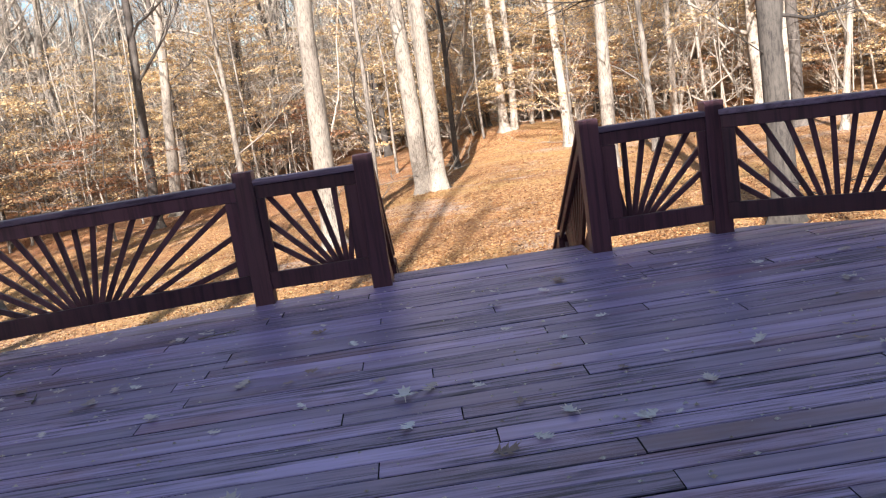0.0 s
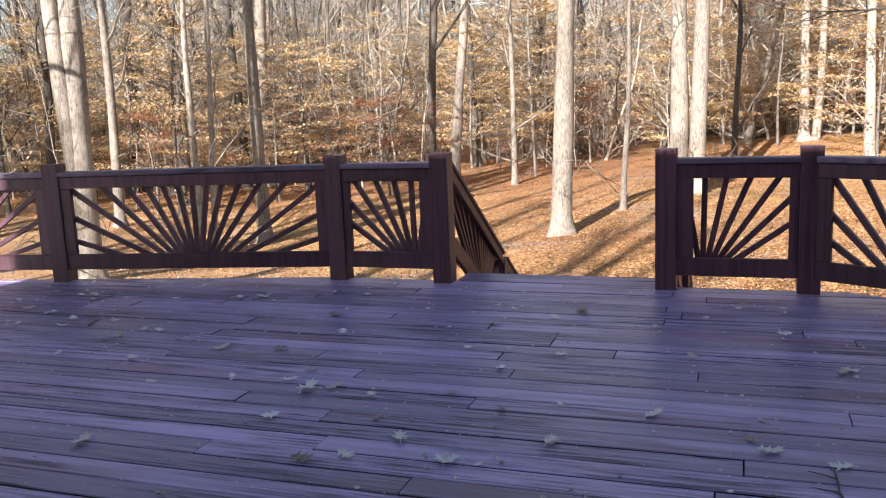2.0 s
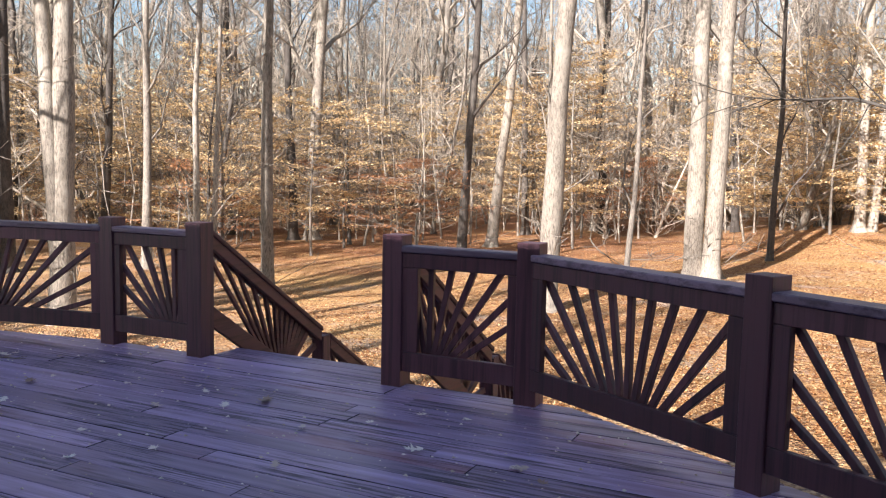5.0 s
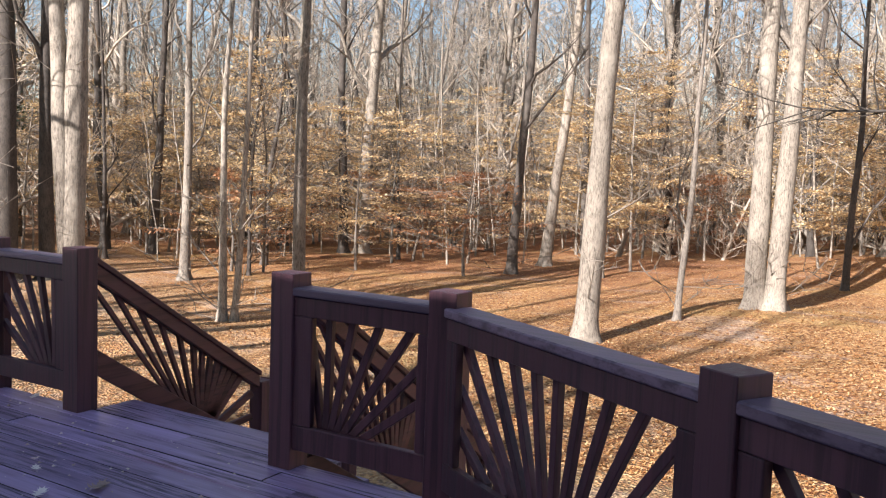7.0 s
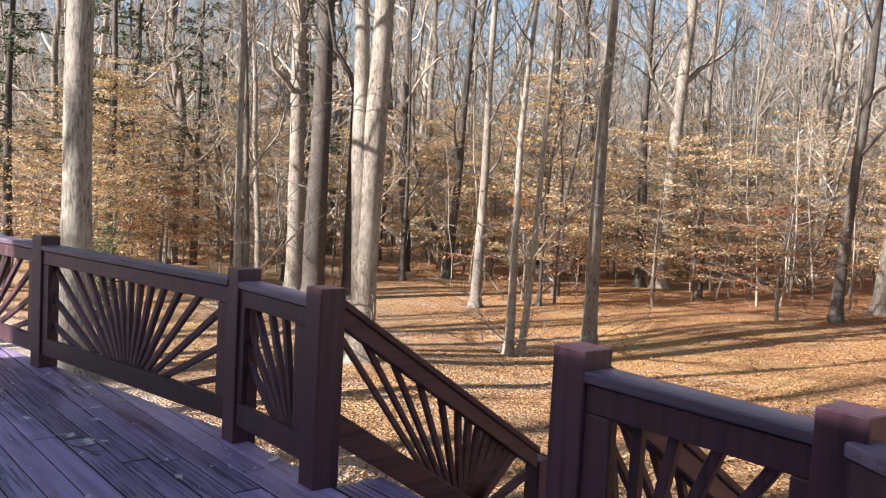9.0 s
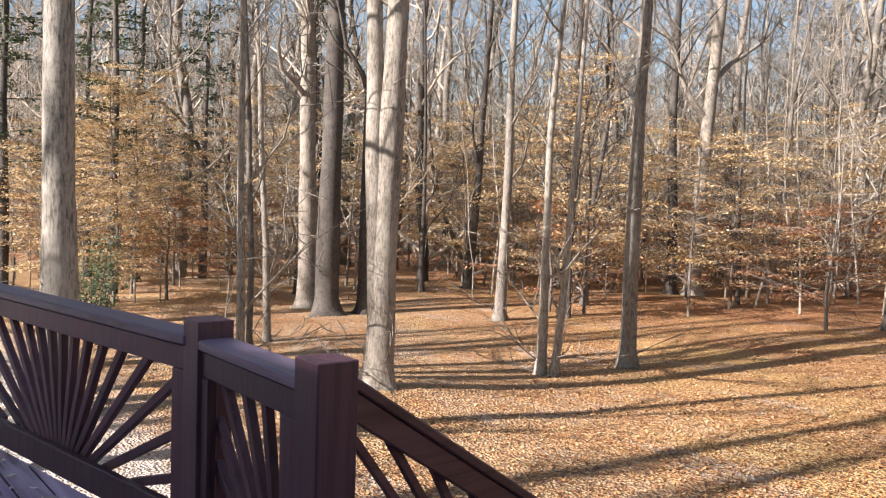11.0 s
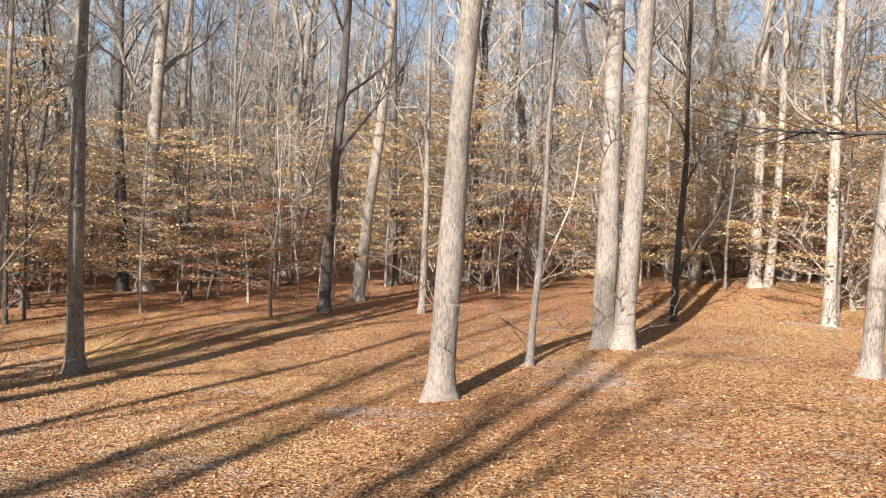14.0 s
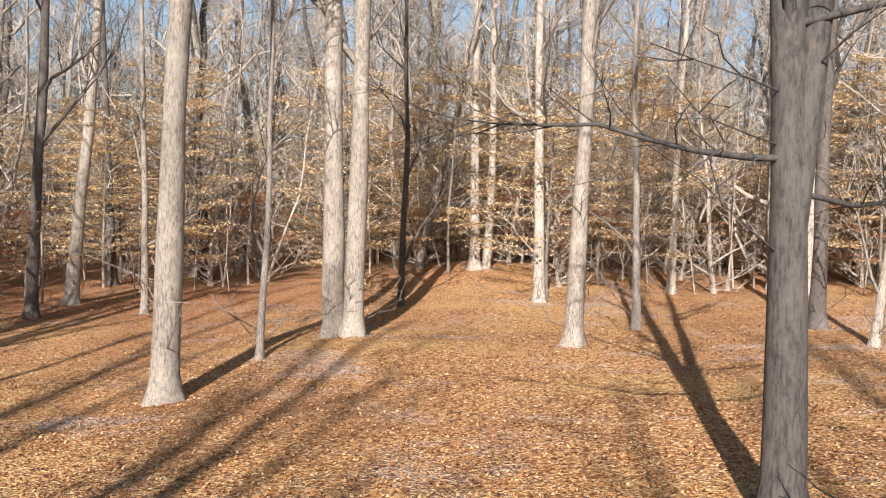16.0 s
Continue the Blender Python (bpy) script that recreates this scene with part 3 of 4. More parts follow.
NEAR = [
    (-2.28, 12.05, 0.225, 23, lean(0.035), BARK_PALE, PALE + " beside the lawn"),
    (0.05, 16.69, 0.235, 24, [(0, -0.012, 0, 1, -0.19, 0), (0, 0.028, 0, 0.95, 0.2, 0), (0, 0.01, 0.02, 0.4, 0.1, 0.3)], BARK_PALE, "bare tree with two pale sunlit trunks from one root"),
    (-1.33, 14.8, 0.075, 13, lean(0.02), BARK_GREY, THIN),
    (-9.86, 6.5, 0.235, 22, [(0, 0.03, 0.02, 1, 0, 0), (3.1, -0.035, -0.03, 0.78, 0, 0)], BARK_PALE, "pale bare tree that forks into two stems"),
    (-10.26, 10.76, 0.1, 12, [(0, -0.015, -0.01, 1, -0.1, -0.05), (0, 0.03, 0.02, 0.85, 0.12, 0.08)], BARK_PALE, "clump of two thin grey-barked stems"),
    (-9.97, 12.83, 0.17, 21, lean(0.005), BARK_PALE, "bare tree with wavy blotched pale and dark bark"),
    (-8.72, 21.82, 0.17, 20, lean(0.04), BARK_DARK, GREY),
    (-8.79, 24.53, 0.2, 22, lean(0.075), BARK_PALE, "pale bare tree leaning to one side"),
    (-17.03, 24.89, 0.29, 25, lean(0.008, 0.005), BARK_PALE, PALE),
    (-17.5, 24.3, 0.19, 23, lean(-0.015), BARK_DARK, DARK),
    (-11.62, 2.15, 0.27, 24, lean(0.004), BARK_ROUGH, "large bare tree with rough mottled bark close to the deck"),
    (-18.9, 10.95, 0.34, 25, lean(0.01), BARK_DARK, DARK + " and a wide root flare"),
    (-18.6, 12.0, 0.22, 24, lean(0.03), BARK_DARK, DARK),
    (-20.6, 11.3, 0.3, 24, lean(-0.05), BARK_PALE, PALE),
    (-11.3, 4.8, 0.075, 15, lean(0.0), BARK_PALE, THIN),
    (-11.75, 5.2, 0.06, 14, lean(-0.01), BARK_GREY, THIN),
    (-16.0, 7.7, 0.09, 14, lean(-0.015), BARK_PALE, THIN),
    (5.07, 6.44, 0.195, 20, [(0, -0.004, 0, 1, 0, 0), (6.0, 0.12, 0, 0.8, 0, 0)], BARK_OAK_SHADED, "bare tree with rough bark, darkened to look shaded, and low side branches"),
    (4.8, 16.2, 0.19, 21, lean(0.02), BARK_PALE, PALE),
    (1.1, 22.0, 0.1, 14, lean(0.0), BARK_DARK, THIN),
    (4.9, 22.3, 0.16, 19, lean(-0.02), BARK_PALE, PALE),
    (3.5, 27.0, 0.17, 21, [(0, 0.0, 0, 1, -0.15, 0), (0, 0.03, 0, 0.8, 0.25, 0.1)], BARK_PALE, "pair of pale bare stems on a leafy rise"),
    (6.6, 18.3, 0.1, 14, lean(0.03), BARK_GREY, THIN),
    (-5.95, 22.5, 0.11, 15, lean(0.0), BARK_PALE, THIN),
    (10.8, 18.4, 0.18, 21, lean(0.0), BARK_DARK, DARK),
    (10.9, 16.0, 0.1, 13, lean(0.07), BARK_PALE, THIN + " that leans"),
    (-9.45, 29.8, 0.17, 20, lean(0.0), BARK_DARK, DARK),
    (-22.2, 18.8, 0.17, 20, lean(0.05), BARK_DARK, GREY),
    (-15.7, 14.45, 0.15, 18, lean(0.03), BARK_GREY, GREY),
    (-21.9, 16.5, 0.09, 14, lean(0.01), BARK_DARK, THIN),
    (-14.2, 23.4, 0.07, 12, lean(0.0), BARK_DARK, THIN),
    (-15.6, 27.6, 0.09, 14, lean(0.05), BARK_PALE, THIN),
    (-15.0, 16.4, 0.06, 11, lean(0.0), BARK_DARK, THIN),
    (9.1, 24.3, 0.12, 16, lean(0.03), BARK_PALE, THIN),
    (13.5, 25.0, 0.26, 23, lean(-0.02), BARK_PALE, PALE),
]
for i, (x, y, r, h, stems, mat, lab) in enumerate(NEAR):
    small = r < 0.12
    me = tree_meshes("near_tree", 100 + i, h, r, stems, 9 if small else 13, 0.3 if small else 0.36, 3, mat, 0.035 if small else 0.018, 8 if small else 14, 4)
    root = plant_tree(me, x, y, 0, lab, "bare trees at the edge of the lawn")
    if (x, y) == (5.07, 6.44):
        low_limbs(root, 31, [(3.4, (-1, -0.1, 0.12), 3.2, 0.035), (4.9, (-1, 0.1, 0.35), 3.4, 0.045), (3.1, (1, 0.1, -0.05), 2.6, 0.03),
                             (4.6, (0.9, -0.3, 0.1), 3.0, 0.04), (5.4, (-0.6, -0.6, 0.3), 2.8, 0.04)], mat)

# trees beside and behind the house, whose shadows lie across the lawn
BEHIND = [(-8.5, -9, 0), (-10.5, -15, 1), (-14.6, -6, 0), (-15.4, -12, 2), (-9, -21, 0), (-16.5, -3.5, 1), (-18.5, -9, 2),
          (-7.2, -14, 1), (-8.0, -30, 2), (-11, -34, 0), (-10.2, -3.6, 1), (-12.6, -22, 2), (-16.8, -27, 0), (-20.5, -24, 1), (-7.6, -19, 2), (-23, -15, 2), (-28, -8, 0),
          (-22, -5, 0), (-13, -24, 1), (-6.5, -26, 2), (-1.5, -23, 2), (3.5, -24, 2), (-4.0, -19.5, 2), (0.8, -20.5, 0), (6.0, -20, 2), (-3, -29, 0), (-19.5, -17, 0), (-25, -11, 1), (8.5, -23, 2), (-26, -2, 0)]
SHADERS = [tree_meshes("side_tree", 700 + i, (22, 20, 24)[i], (0.26, 0.21, 0.36)[i], lean(0.02), 16, 0.3, 3, BARK_GREY, 0.06, 8, 3) for i in range(3)]
for x, y, k in BEHIND:
    plant_tree(SHADERS[k], x, y, 40 * x, GREY + " beside the house", "bare trees beside the house")

# woods behind: a few grown shapes, planted many times
KINDS = []
for i in range(9):
    rr = (0.2, 0.14, 0.24, 0.1, 0.17, 0.27, 0.08, 0.12, 0.06)[i]
    hh = (22, 18, 24, 15, 20, 25, 13, 16, 11)[i]
    mat = (BARK_DARK, BARK_PALE, BARK_PALE, BARK_GREY, BARK_DARK, BARK_GREY, BARK_PALE, BARK_DARK, BARK_TWIG_LIT)[i]
    stems = [(0, random.uniform(-0.03, 0.03), random.uniform(-0.03, 0.03), 1, 0, 0)]
    if i in (1, 4):
        stems.append((hh * 0.3, 0.09, 0.05, 0.6, 0, 0))
    lab = THIN if rr < 0.13 else (DARK if mat is BARK_DARK else PALE if mat is BARK_PALE else GREY)
    KINDS.append((tree_meshes("woods_tree", 300 + i, hh, rr, stems, 20, 0.16, 4, mat, 0.12, 6, 6, 0.65, BARK_TWIG_LIT if i not in (4, 7) else BARK_GREY), lab + " in the woods"))
rng = random.Random(11)
taken = [(t[0], t[1]) for t in NEAR]
planted = 0
while planted < 235:
    az, d = radians(rng.uniform(-48, 82)), 24 + 38 * rng.random() ** 0.8
    if d < 31 and rng.random() < 0.72:
        continue
    x, y = 1.5 - d * math.sin(az), -1.2 + d * math.cos(az)
    if y < -3 or any((x - a) ** 2 + (y - b) ** 2 < 1.7 for a, b in taken):
        continue
    taken.append((x, y))
    me, lab = KINDS[rng.randrange(9)]
    plant_tree(me, x, y, rng.uniform(0, 360), lab, "trees of the woods")
    planted += 1


def leaf_quads(verts, faces, rng, centre, spread, flat, count, size):
    for _ in range(count):
        p = centre + Vector((rng.gauss(0, spread), rng.gauss(0, spread), rng.gauss(0, flat)))
        a = Vector((rng.gauss(0, 1), rng.gauss(0, 1), rng.gauss(0, 0.45))).normalized() * size * rng.uniform(0.6, 1.3)
        b = a.cross(Vector((rng.gauss(0, 0.4), rng.gauss(0, 0.4), 1))) * 0.5
        i = len(verts)
        verts.extend([(p + a)[:], (p + b)[:], (p - a)[:], (p - b)[:]])
        faces.append((i, i + 1, i + 2, i + 3))


def sapling_meshes(seed, height, leaf_mat, leaves, size):
    """A young beech that keeps its dry leaves: thin stem, level sprays, many small leaves."""
    r = random.Random(seed)
    tv, tf, bv, bf, cv, cf = [], [], [], [], [], []
    path = stem_path(r, height, (r.uniform(-0.06, 0.06), r.uniform(-0.06, 0.06)), 0.05)
    tube(tv, tf, path, [0.012 + 0.045 * (1 - i / (len(path) - 1)) for i in range(len(path))], 6)
    sprays = int(height * 6.5)
    for k in range(sprays):
        f = 0.16 + 0.8 * (k + r.random()) / sprays
        at = at_height(path, f)
        az = r.uniform(0, 6.283)
        length = (0.9 + 1.7 * math.sin(3.14159 * min(1, f * 1.05)) ** 0.8) * r.uniform(0.7, 1.2)
        bp = limb_path(r, at, Vector((math.cos(az), math.sin(az), 0.22)), length, 4, 0.14, 0.0)
        tube(bv, bf, bp, [0.014, 0.011, 0.009, 0.007, 0.004], 3)
        for _ in range(5):
            q = limb_path(r, at_height(bp, 0.2 + 0.7 * r.random()), bp[-1] - bp[0] + Vector((r.gauss(0, 0.8), r.gauss(0, 0.8), 0)), length * r.uniform(0.25, 0.5), 1, 0.1, 0.0)
            tube(bv, bf, q, [0.007, 0.004], 3)
        for j in range(4):
            leaf_quads(cv, cf, r, at_height(bp, 0.35 + 0.65 * r.random()), 0.22, 0.035, leaves, size)
    return mesh_of("sapling_stem", tv, tf, BARK_GREY, True), mesh_of("sapling_branches", bv, bf, BARK_GREY, True), mesh_of("sapling_leaves", cv, cf, leaf_mat)


SAPLINGS = [sapling_meshes(500 + i, (5.5, 4.2, 6.8, 3.2, 7.5, 2.4)[i], (BEECH_LEAF, BEECH_LEAF, BEECH_LEAF, RUSSET_LEAF, BEECH_LEAF, BEECH_LEAF)[i], 36, 0.048) for i in range(6)]
planted = 0
while planted < 335:
    az, d = radians(rng.uniform(-48, 82)), 24 + 32 * rng.random()
    if d < 31 and rng.random() < 0.6:
        continue
    x, y = 1.5 - d * math.sin(az), -1.2 + d * math.cos(az)
    if y < -3:
        continue
    k = rng.randrange(6)
    root = thing("beech_sapling", Matrix.Translation((x, y, ground_z(x, y) - 0.03)) @ pose(0, 0, 0, 0, 0, rng.uniform(0, 360)),
                 "young understory beech holding dry tan leaves" if k != 3 else "low understory shrub holding russet dry leaves", "sapling", "understory saplings in the woods")
    for nm, me, kd in zip(("stem", "spray", "crown"), SAPLINGS[k], ("", "stuff", "stuff")):
        ob = tagged(new(nm, me), kind=kd)
        ob.parent = root
    planted += 1


def build_far_woods():
    """Woods farther off than single trees can be told apart."""
    r = random.Random(21)
    stands, cv, cf = (([], []), ([], [])), [], []
    for n in range(1000):
        tv, tf = stands[int(n % 3 == 0)]
        az, d = radians(r.uniform(-56, 90)), 60 + 70 * r.random() ** 0.9
        x, y = 1.5 - d * math.sin(az), -1.2 + d * math.cos(az)
        z = ground_z(x, y) - 0.1
        h, rad = r.uniform(13, 24), r.uniform(0.07, 0.24)
        path = stem_path(r, h, (r.uniform(-0.05, 0.05), r.uniform(-0.05, 0.05)), 0.06, (x, y, z))[::2]
        tube(tv, tf, path, [rad * (1 - 0.85 * i / (len(path) - 1)) + 0.01 for i in range(len(path))], 5)
        for _ in range(11):
            f = r.uniform(0.2, 0.97)
            a2 = r.uniform(0, 6.283)
            lp = limb_path(r, at_height(path, f), Vector((math.cos(a2), math.sin(a2), r.uniform(0.3, 1.1))), h * r.uniform(0.12, 0.26), 2, 0.25, 0.1)
            tube(tv, tf, lp, [0.045, 0.034, 0.015], 3)
            for _ in range(5):
                tp = limb_path(r, at_height(lp, r.random()), Vector((r.gauss(0, 1), r.gauss(0, 1), r.uniform(0, 1.4))), r.uniform(1.0, 2.6), 1, 0.3, 0.1)
                tube(tv, tf, tp, [0.026, 0.012], 3)
    pv, pf = [], []
    for _ in range(520):
        az, d = radians(r.uniform(-50, 84)), 27 + 40 * r.random()
        x, y = 1.5 - d * math.sin(az), -1.2 + d * math.cos(az)
        h, rad = r.uniform(4, 12), r.uniform(0.02, 0.05)
        path = stem_path(r, h, (r.uniform(-0.06, 0.06), r.uniform(-0.06, 0.06)), 0.07, (x, y, ground_z(x, y) - 0.1))
        tube(pv, pf, path, [rad * (1 - 0.8 * i / (len(path) - 1)) for i in range(len(path))], 5)
        for _ in range(9):
            a2 = r.uniform(0, 6.283)
            lp = limb_path(r, at_height(path, r.uniform(0.25, 1)), Vector((math.cos(a2), math.sin(a2), r.uniform(0.1, 0.9))), r.uniform(0.6, 1.8), 3, 0.25, 0.05)
            tube(pv, pf, lp, [0.014, 0.012, 0.01, 0.006], 3)
    tagged(new("thicket", mesh_of("thicket", pv, pf, BARK_PALE, True)), "thicket of thin pale bare stems between the trees", "thicket", kind="stuff")
    for _ in range(1900):
        az, d = radians(r.uniform(-56, 90)), 52 + 60 * r.random()
        x, y = 1.5 - d * math.sin(az), -1.2 + d * math.cos(az)
        hgt = r.uniform(0.8, 6.5)
        for k in range(5):
            leaf_quads(cv, cf, r, Vector((x, y, ground_z(x, y) + hgt * r.uniform(0.3, 1))), 0.9, 0.12, 13, 0.085)
    for (tv, tf), mat, shade in zip(stands, (BARK_PALE, BARK_DARK), ("pale", "dark")):
        tagged(new("far_trees", mesh_of("far_trees", tv, tf, mat, True)), "dense bare woods of %s stems in the distance" % shade, "woods", kind="stuff")
    tagged(new("far_understory", mesh_of("far_understory", cv, cf, BEECH_LEAF)), "tan dry foliage of the distant understory", "undergrowth", kind="stuff")


build_far_woods()


def build_backdrop():
    verts, faces = [], []
    n = 220
    for i in range(n + 1):
        az = radians(-80 + 190 * i / n)
        x, y = 1.5 - 165 * math.sin(az), -1.2 + 165 * math.cos(az)
        top = 11 + 4 * noise.noise((i * 0.11, 0, 0)) + 3 * noise.noise((i * 0.9, 4, 0))
        verts += [(x, y, -6), (x, y, top), (x * 1.03, y * 1.03, top - 0.5)]
        if i:
            a = 3 * i
            faces += [(a - 3, a, a + 1, a - 2), (a - 2, a + 1, a + 2, a - 1)]
    tagged(new("backdrop", mesh_of("backdrop", verts, faces, FAR_WOODS)), "hazy grey-brown line of distant woods", "backdrop", kind="structure")


build_backdrop()


# ---- evergreen shrub beside the large tree ----
def build_shrub(x, y):
    r = random.Random(77)
    root = thing("evergreen_shrub", Matrix.Translation((x, y, ground_z(x, y))), "small dense evergreen shrub with glossy green leaves", "shrub")
    sv, sf, cv, cf = [], [], [], []
    for _ in range(9):
        az = r.uniform(0, 6.283)
        p = limb_path(r, Vector((0, 0, -0.02)), Vector((math.cos(az) * 0.4, math.sin(az) * 0.4, 1)), r.uniform(1.6, 2.8), 4, 0.15, 0.1)
        tube(sv, sf, p, [0.02, 0.016, 0.012, 0.008, 0.004], 4)
        for _ in range(16):
            leaf_quads(cv, cf, r, at_height(p, r.uniform(0.2, 1)), 0.2, 0.16, 14, 0.05)
    part_ob = tagged(new("stem", mesh_of("stem", sv, sf, BARK_DARK, True)), kind="stuff")
    part_ob.parent = root
    crown = new("crown", mesh_of("crown", cv, cf, GREEN_LEAF))
    crown.parent = root


build_shrub(-17.8, 4.5)



def pine_meshes(seed, height):
    """A thin pine: bare lower trunk, whorls of level boughs with needle tufts above."""
    r = random.Random(seed)
    tv, tf, cv, cf = [], [], [], []
    path = stem_path(r, height, (0.01, 0.01), 0.03)
    tube(tv, tf, path, [0.16 * (1 - 0.88 * i / (len(path) - 1)) + 0.01 for i in range(len(path))], 8)
    for k in range(42):
        f = 0.3 + 0.69 * (k + r.random()) / 42
        az = r.uniform(0, 6.283)
        bough = limb_path(r, at_height(path, f), Vector((math.cos(az), math.sin(az), 0.15)), (0.6 + 2.2 * (1 - f)) * r.uniform(0.7, 1.2), 4, 0.12, -0.02)
        tube(cv, cf, bough, [0.025, 0.02, 0.015, 0.01, 0.005], 3)
        for j in range(7):
            leaf_quads(cv, cf, r, at_height(bough, 0.25 + 0.75 * r.random()), 0.16, 0.08, 9, 0.085)
    return mesh_of("pine_trunk", tv, tf, BARK_DARK, True), mesh_of("pine_crown", cv, cf, PINE_NEEDLE)


PINES = [pine_meshes(41, 15), pine_meshes(42, 12)]
for x, y, k in ((-27.2, 7.8, 0), (-31, 12.5, 1), (-25.5, 4.2, 1), (-34, 9, 0), (-29.5, 17, 1)):
    root = thing("pine_tree", Matrix.Translation((x, y, ground_z(x, y) - 0.05)) @ pose(0, 0, 0, 0, 0, 70 * x), "dark green pine with sparse boughs among bare trees", "pine tree", "pines in the woods")
    for nm, me, kd in zip(("trunk", "crown"), PINES[k], ("", "stuff")):
        ob = tagged(new(nm, me), kind=kd)
        ob.parent = root


# ---- fallen leaves on the deck ----
def oak_leaf_mesh(seed, size):
    """A dry deeply lobed leaf: pointed lobes off a narrow midrib, tips curled up, with a stalk."""
    r = random.Random(seed)
    verts, faces = [], []
    curl, arch = r.uniform(0.12, 0.5), r.uniform(0.05, 0.3)

    def rib(f):
        return ((f - 0.5) * 2 * size, r.uniform(-0.04, 0.04) * size, 0.008 + arch * size * (2 * f - 1) ** 2)

    mids = [rib(k / 6) for k in range(7)]
    for k in range(6):
        (x0, y0, z0), (x1, y1, z1) = mids[k], mids[k + 1]
        for side in (-1, 1):
            wide = size * (0.45, 0.85, 0.55, 0.95, 0.6, 0.6)[k] * r.uniform(0.8, 1.15)
            lift = wide * curl * r.uniform(0.0, 0.9)
            xt = x1 + size * r.uniform(0.02, 0.3)
            i = len(verts)
            verts += [(x0, y0, z0), (x1, y1, z1), (x1 + size * 0.05, y1 + side * wide * 0.6, z1 + lift * 0.2),
                      (xt, y1 + side * wide, z1 + lift), (x0 + size * 0.06, y0 + side * wide * 0.62, z0 + lift * 0.15)]
            face = (i, i + 1, i + 2, i + 3, i + 4)
            faces.append(face if side < 0 else face[::-1])
    (x0, y0, z0), (xs, ys, zs) = mids[6], mids[0]
    i = len(verts)
    verts += [(x0 - size * 0.12, y0 - size * 0.16, z0), (x0 - size * 0.12, y0 + size * 0.16, z0), (x0 + size * 0.4, y0, z0 + size * curl * 0.5)]
    faces.append((i, i + 2, i + 1))
    verts += [(xs, ys - 0.002, zs), (xs, ys + 0.002, zs), (xs - size * 0.5, ys + 0.0015, 0.004), (xs - size * 0.5, ys - 0.0015, 0.004)]
    faces.append((i + 3, i + 4, i + 5, i + 6))
    return mesh_of("oak_leaf", verts, faces, DRY_LEAF)


LEAF_MESHES = [oak_leaf_mesh(900 + i, (0.05, 0.042, 0.058, 0.036, 0.046, 0.034)[i]) for i in range(6)]


def drop_leaf(x, y, k, turn, grow):
    ob = new("dry_leaf", LEAF_MESHES[k])
    ob.matrix_basis = pose(x, y, 0.002, r2.uniform(-8, 8), r2.uniform(-8, 8), turn) @ Matrix.Diagonal((grow, grow, grow, 1))
    tagged(ob, "curled dry oak leaf lying on the deck boards", "leaf", "fallen leaves on the deck")


r2 = random.Random(5)
LEAVES_AT = [(-0.57, -2.43), (-0.45, -2.37), (-0.56, -2.79), (-0.23, -2.43), (0.35, -3.07), (1.06, -2.41), (0.7, -2.8), (0.1, -2.9), (-0.05, -3.1), (-0.2, -3.18), (-1.2, -3.24), (1.51, -2.7), (1.75, -2.78), (1.89, -1.63), (1.17, -1.54), (2.19, -1.02), (0.94, -1.0), (1.63, -1.03), (1.65, -0.44), (0.32, -0.89), (0.46, -0.7), (-0.02, -1.08), (-0.01, -1.61), (-1.08, -1.06), (-0.86, -1.43), (-1.05, -1.83), (-1.05, -2.33), (-1.79, -2.18), (-2.2, -1.79), (-2.76, -1.37), (-3.2, -0.82), (-2.02, -0.71), (-1.85, -0.58), (-3.64, -0.76), (-3.22, -0.81), (-2.84, -1.47), (-2.23, -1.78), (2.16, -1.03), (2.34, -1.14), (1.86, -1.66), (2.43, -2.08), (0.36, -3.06), (0.7, -2.78), (-2.07, -0.74), (-1.87, -0.66), (-1.13, 0.05), (-3.57, -0.42)]
for i, (x, y) in enumerate(LEAVES_AT):
    drop_leaf(x, y, r2.randrange(6), r2.uniform(0, 360), 1.3 if i < 2 else r2.uniform(0.65, 0.95))
for i in range(150):
    x, y = (r2.uniform(-5, -2), r2.uniform(-2.2, -0.2)) if i < 30 else (r2.uniform(-5, 4.5), r2.uniform(-6.5, -0.1))
    if y < front_edge(x) - 0.1:
        drop_leaf(x, y, r2.randrange(6), r2.uniform(0, 360), r2.uniform(0.45, 0.9))


def build_crumbs():
    verts, faces = [], []
    for _ in range(4200):
        x, y = r2.uniform(-6, 4.6), r2.uniform(-7, 0)
        if y > front_edge(x) - 0.05:
            continue
        s = 0.004 + 0.013 * r2.random() ** 2.2
        a = r2.uniform(0, 6.283)
        i = len(verts)
        for k in range(3):
            verts.append((x + s * math.cos(a + 2.1 * k), y + s * math.sin(a + 2.1 * k) * 0.7, 0.003))
        verts.append((x, y, 0.003 + s * 0.6))
        faces += [(i, i + 1, i + 3), (i + 1, i + 2, i + 3), (i + 2, i, i + 3)]
    tagged(new("leaf_crumbs", mesh_of("leaf_crumbs", verts, faces, CRUMB)), "pale crumbs of broken leaves on the deck", "debris", kind="stuff")


build_crumbs()


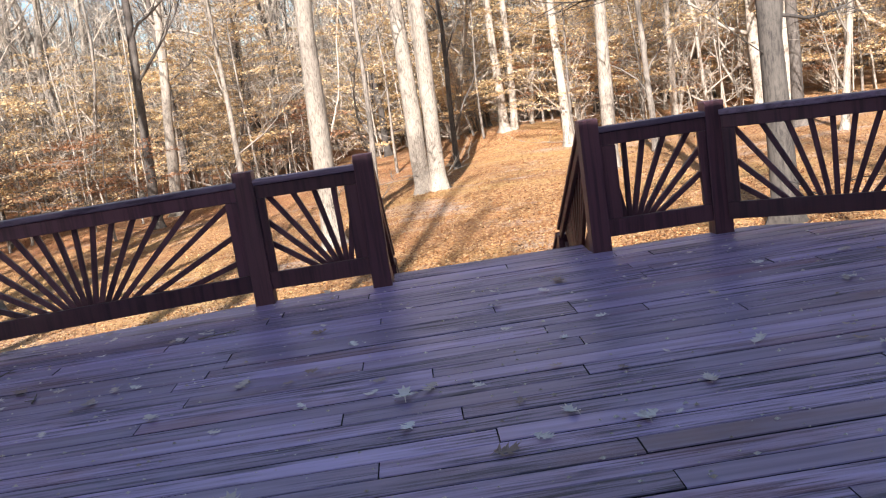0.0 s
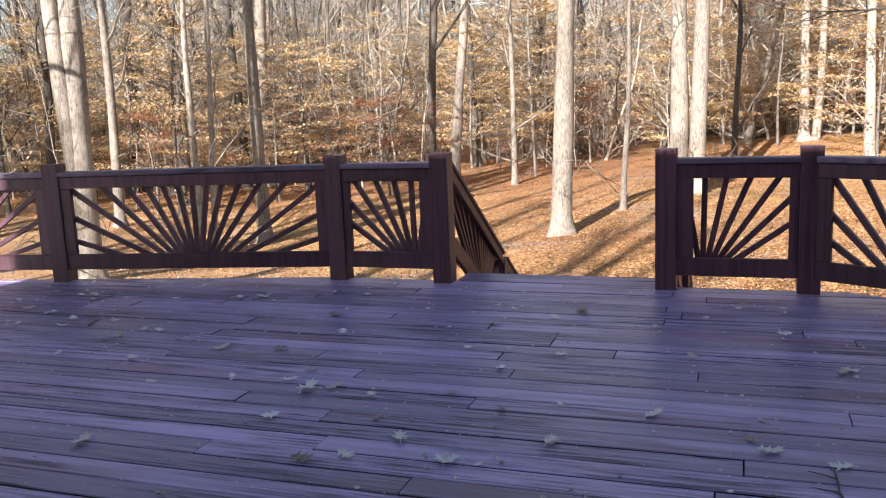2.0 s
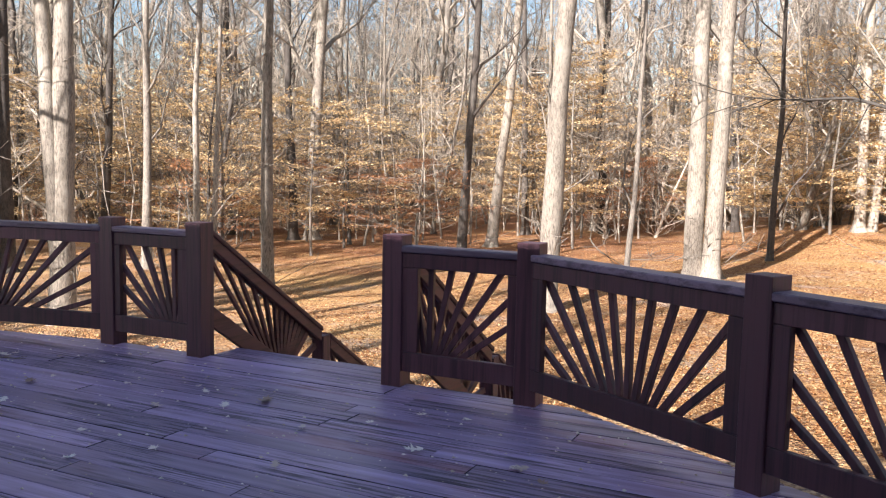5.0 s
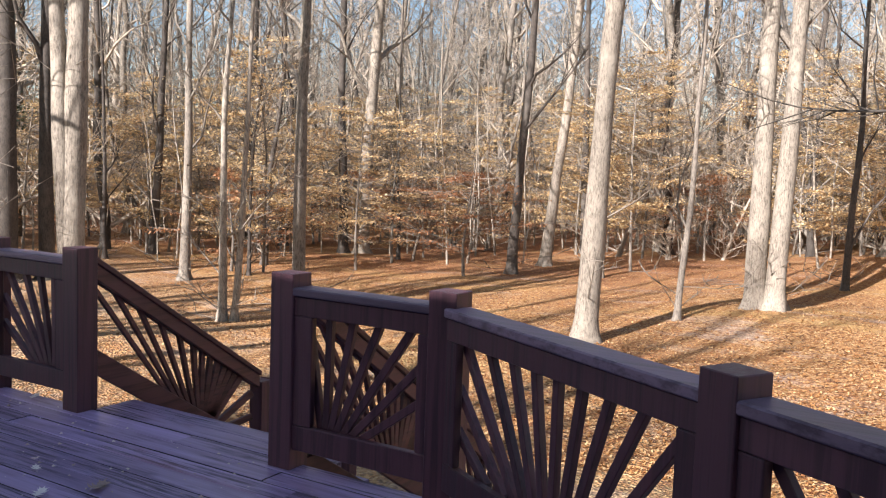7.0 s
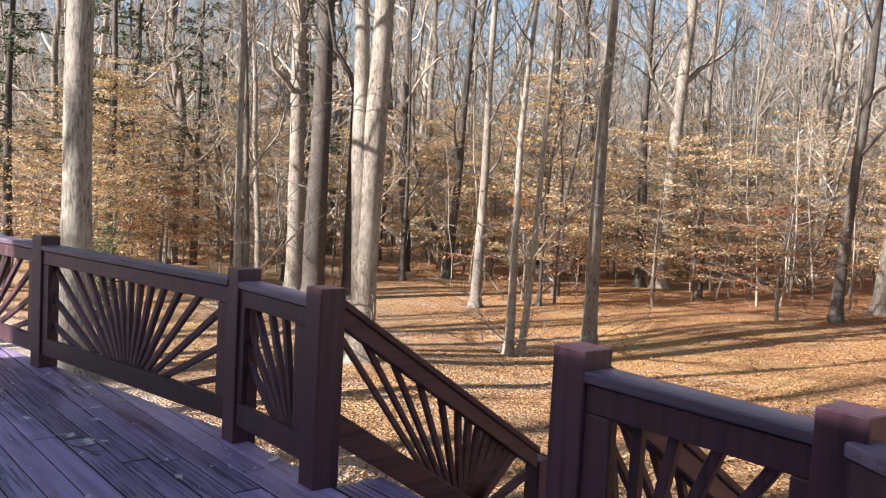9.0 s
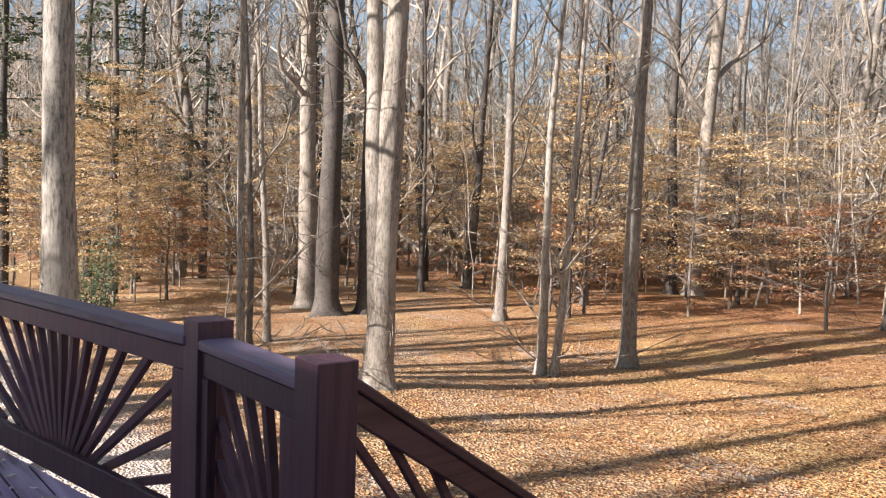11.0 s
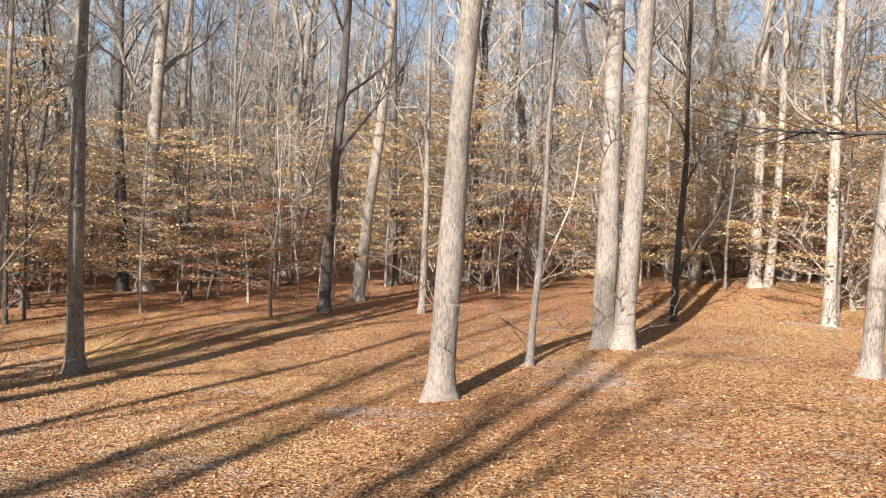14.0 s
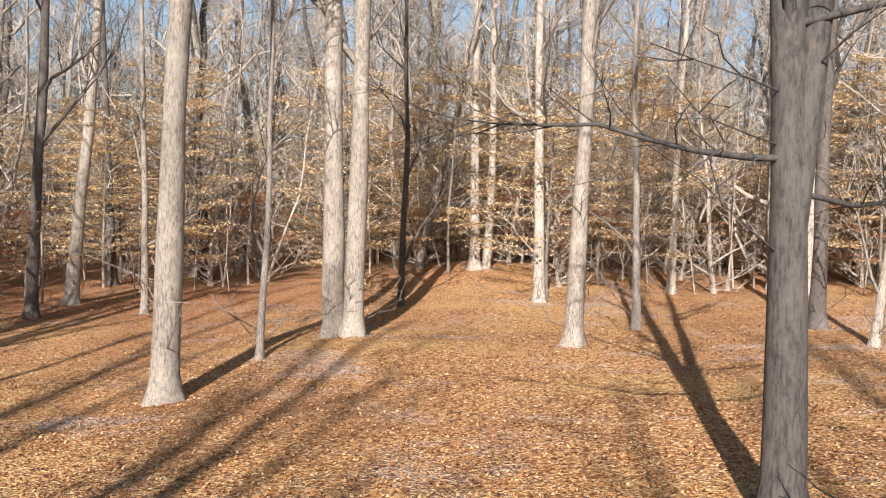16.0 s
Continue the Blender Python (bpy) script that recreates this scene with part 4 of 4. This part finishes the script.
def drop_twig(x, y, turn, length, seed):
    r = random.Random(seed)
    v, f = [], []
    p = limb_path(r, Vector((0, 0, 0.006)), Vector((1, 0, 0)), length, 6, 0.16, 0.0)
    p = [Vector((q.x, q.y, 0.006)) for q in p]
    tube(v, f, p, [0.005, 0.0048, 0.0044, 0.004, 0.0034, 0.0028, 0.002], 5)
    for k in (2, 4):
        q = limb_path(r, p[k], Vector((0.6, r.choice((-1, 1)), 0.05)), length * 0.3, 2, 0.1, 0.0)
        tube(v, f, q, [0.003, 0.0025, 0.0015], 4)
    ob = new("twig", mesh_of("twig", v, f, BARK_GREY, True))
    ob.matrix_basis = pose(x, y, 0.0, 0, 0, turn)
    tagged(ob, "thin dry fallen twig on the deck boards", "twig", "fallen twigs on the deck")


for x, y, turn, length, seed in ((1.75, -3.1, 100, 0.32, 1), (-1.9, -0.75, 20, 0.3, 2), (-3.1, -1.0, 70, 0.22, 3), (1.1, -3.6, 60, 0.28, 4), (-2.6, -1.6, 120, 0.18, 5)):
    drop_twig(x, y, turn, length, seed)

# ---- deck floor: joists and rim below, boards laid across ----
WEST, EAST = -6.5, 4.85
rim_pts = [(WEST, HOUSE_Y)] + [(x, front_edge(x) - 0.05) for x in (WEST, -1.6)] + [(1.9, 0.15), (EAST, front_edge(EAST) - 0.05), (EAST, HOUSE_Y)]
deck = new("deck_floor")
tagged(deck, "raised deck of dark purple-brown stained boards", "deck", kind="structure")
part("joists", prism(rim_pts, lambda u, v, w: Vector((u, v, w)), -0.24, -0.045, 0), RAIL_WOOD, deck)
skirt_pts = [(WEST + 0.3, HOUSE_Y)] + [(x, front_edge(x) - 0.35) for x in (WEST + 0.3, -1.6)] + [(1.9, -0.15), (EAST - 0.3, front_edge(EAST) - 0.35), (EAST - 0.3, HOUSE_Y)]
part("skirt", prism(skirt_pts, lambda u, v, w: Vector((u, v, w)), -2.6, -0.242, 0), RAIL_WOOD, deck)


def board_mesh(xa0, xb0, xa1, xb1, wide, lift):
    """A board of the deck: ends cut to the outline (a: low-y side, b: high-y side), top edges eased."""
    e, th = 0.004, 0.036
    prof = [(0, -th), (0, -e), (e, 0), (wide - e, 0), (wide, -e), (wide, -th)]
    verts = []
    for lo, hi in ((xa0, xa1), (xb0, xb1)):
        for v, z in prof:
            verts.append((lo + (hi - lo) * v / wide, v, z + lift))
    n = len(prof)
    faces = [tuple(range(n)), tuple(range(2 * n - 1, n - 1, -1))]
    for i in range(n):
        faces.append((i, n + i, n + (i + 1) % n, (i + 1) % n))
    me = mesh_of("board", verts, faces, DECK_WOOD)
    # ends, sides and underside carry the painted gap shade
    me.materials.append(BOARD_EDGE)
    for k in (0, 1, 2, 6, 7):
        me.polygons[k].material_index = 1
    return me


def x_limits(y):
    """Where the deck's slanted edges cut a line across it."""
    lo, hi = WEST, EAST
    if y > front_edge(WEST):
        lo = -9.0 + (y + 1.21) * (7.4 / 1.33)
    if y > front_edge(EAST):
        hi = 6.6 - (y + 2.49) * (4.7 / 2.69)
    return lo, hi


r3 = random.Random(8)
PITCH, WIDE = 0.1445, 0.1392
y = 0.115
while y - PITCH > HOUSE_Y:
    y0 = y - PITCH
    wide = WIDE - r3.uniform(0.0, 0.005)
    (la, ha), (lb, hb) = x_limits(y0), x_limits(y0 + wide)
    cuts, x = [], -9.0 + r3.uniform(0.4, 3.2)
    while x < EAST:
        if la + 0.5 < x < ha - 0.5 and lb + 0.5 < x < hb - 0.5:
            cuts.append(x)
        x += r3.choice((2.44, 3.05, 3.66, 2.0))
    a0, b0 = la, lb
    for c in cuts + [None]:
        a1, b1 = (ha, hb) if c is None else (c - 0.003, c - 0.003)
        ob = new("board", board_mesh(a0, a1, b0, b1, wide, r3.uniform(-0.005, 0.0)))
        ob.location = (0, y0, 0)
        ob.parent = deck
        if c is not None:
            a0, b0 = c + 0.003, c + 0.003
    y = y0
# landing boards that run out over the first step
for k in range(2):
    y0 = 0.12 + k * 0.142
    ob = new("board", board_mesh(-0.64, 0.83, -0.64, 0.83, 0.137, -0.001))
    ob.location = (0, y0, 0)
    ob.parent = deck
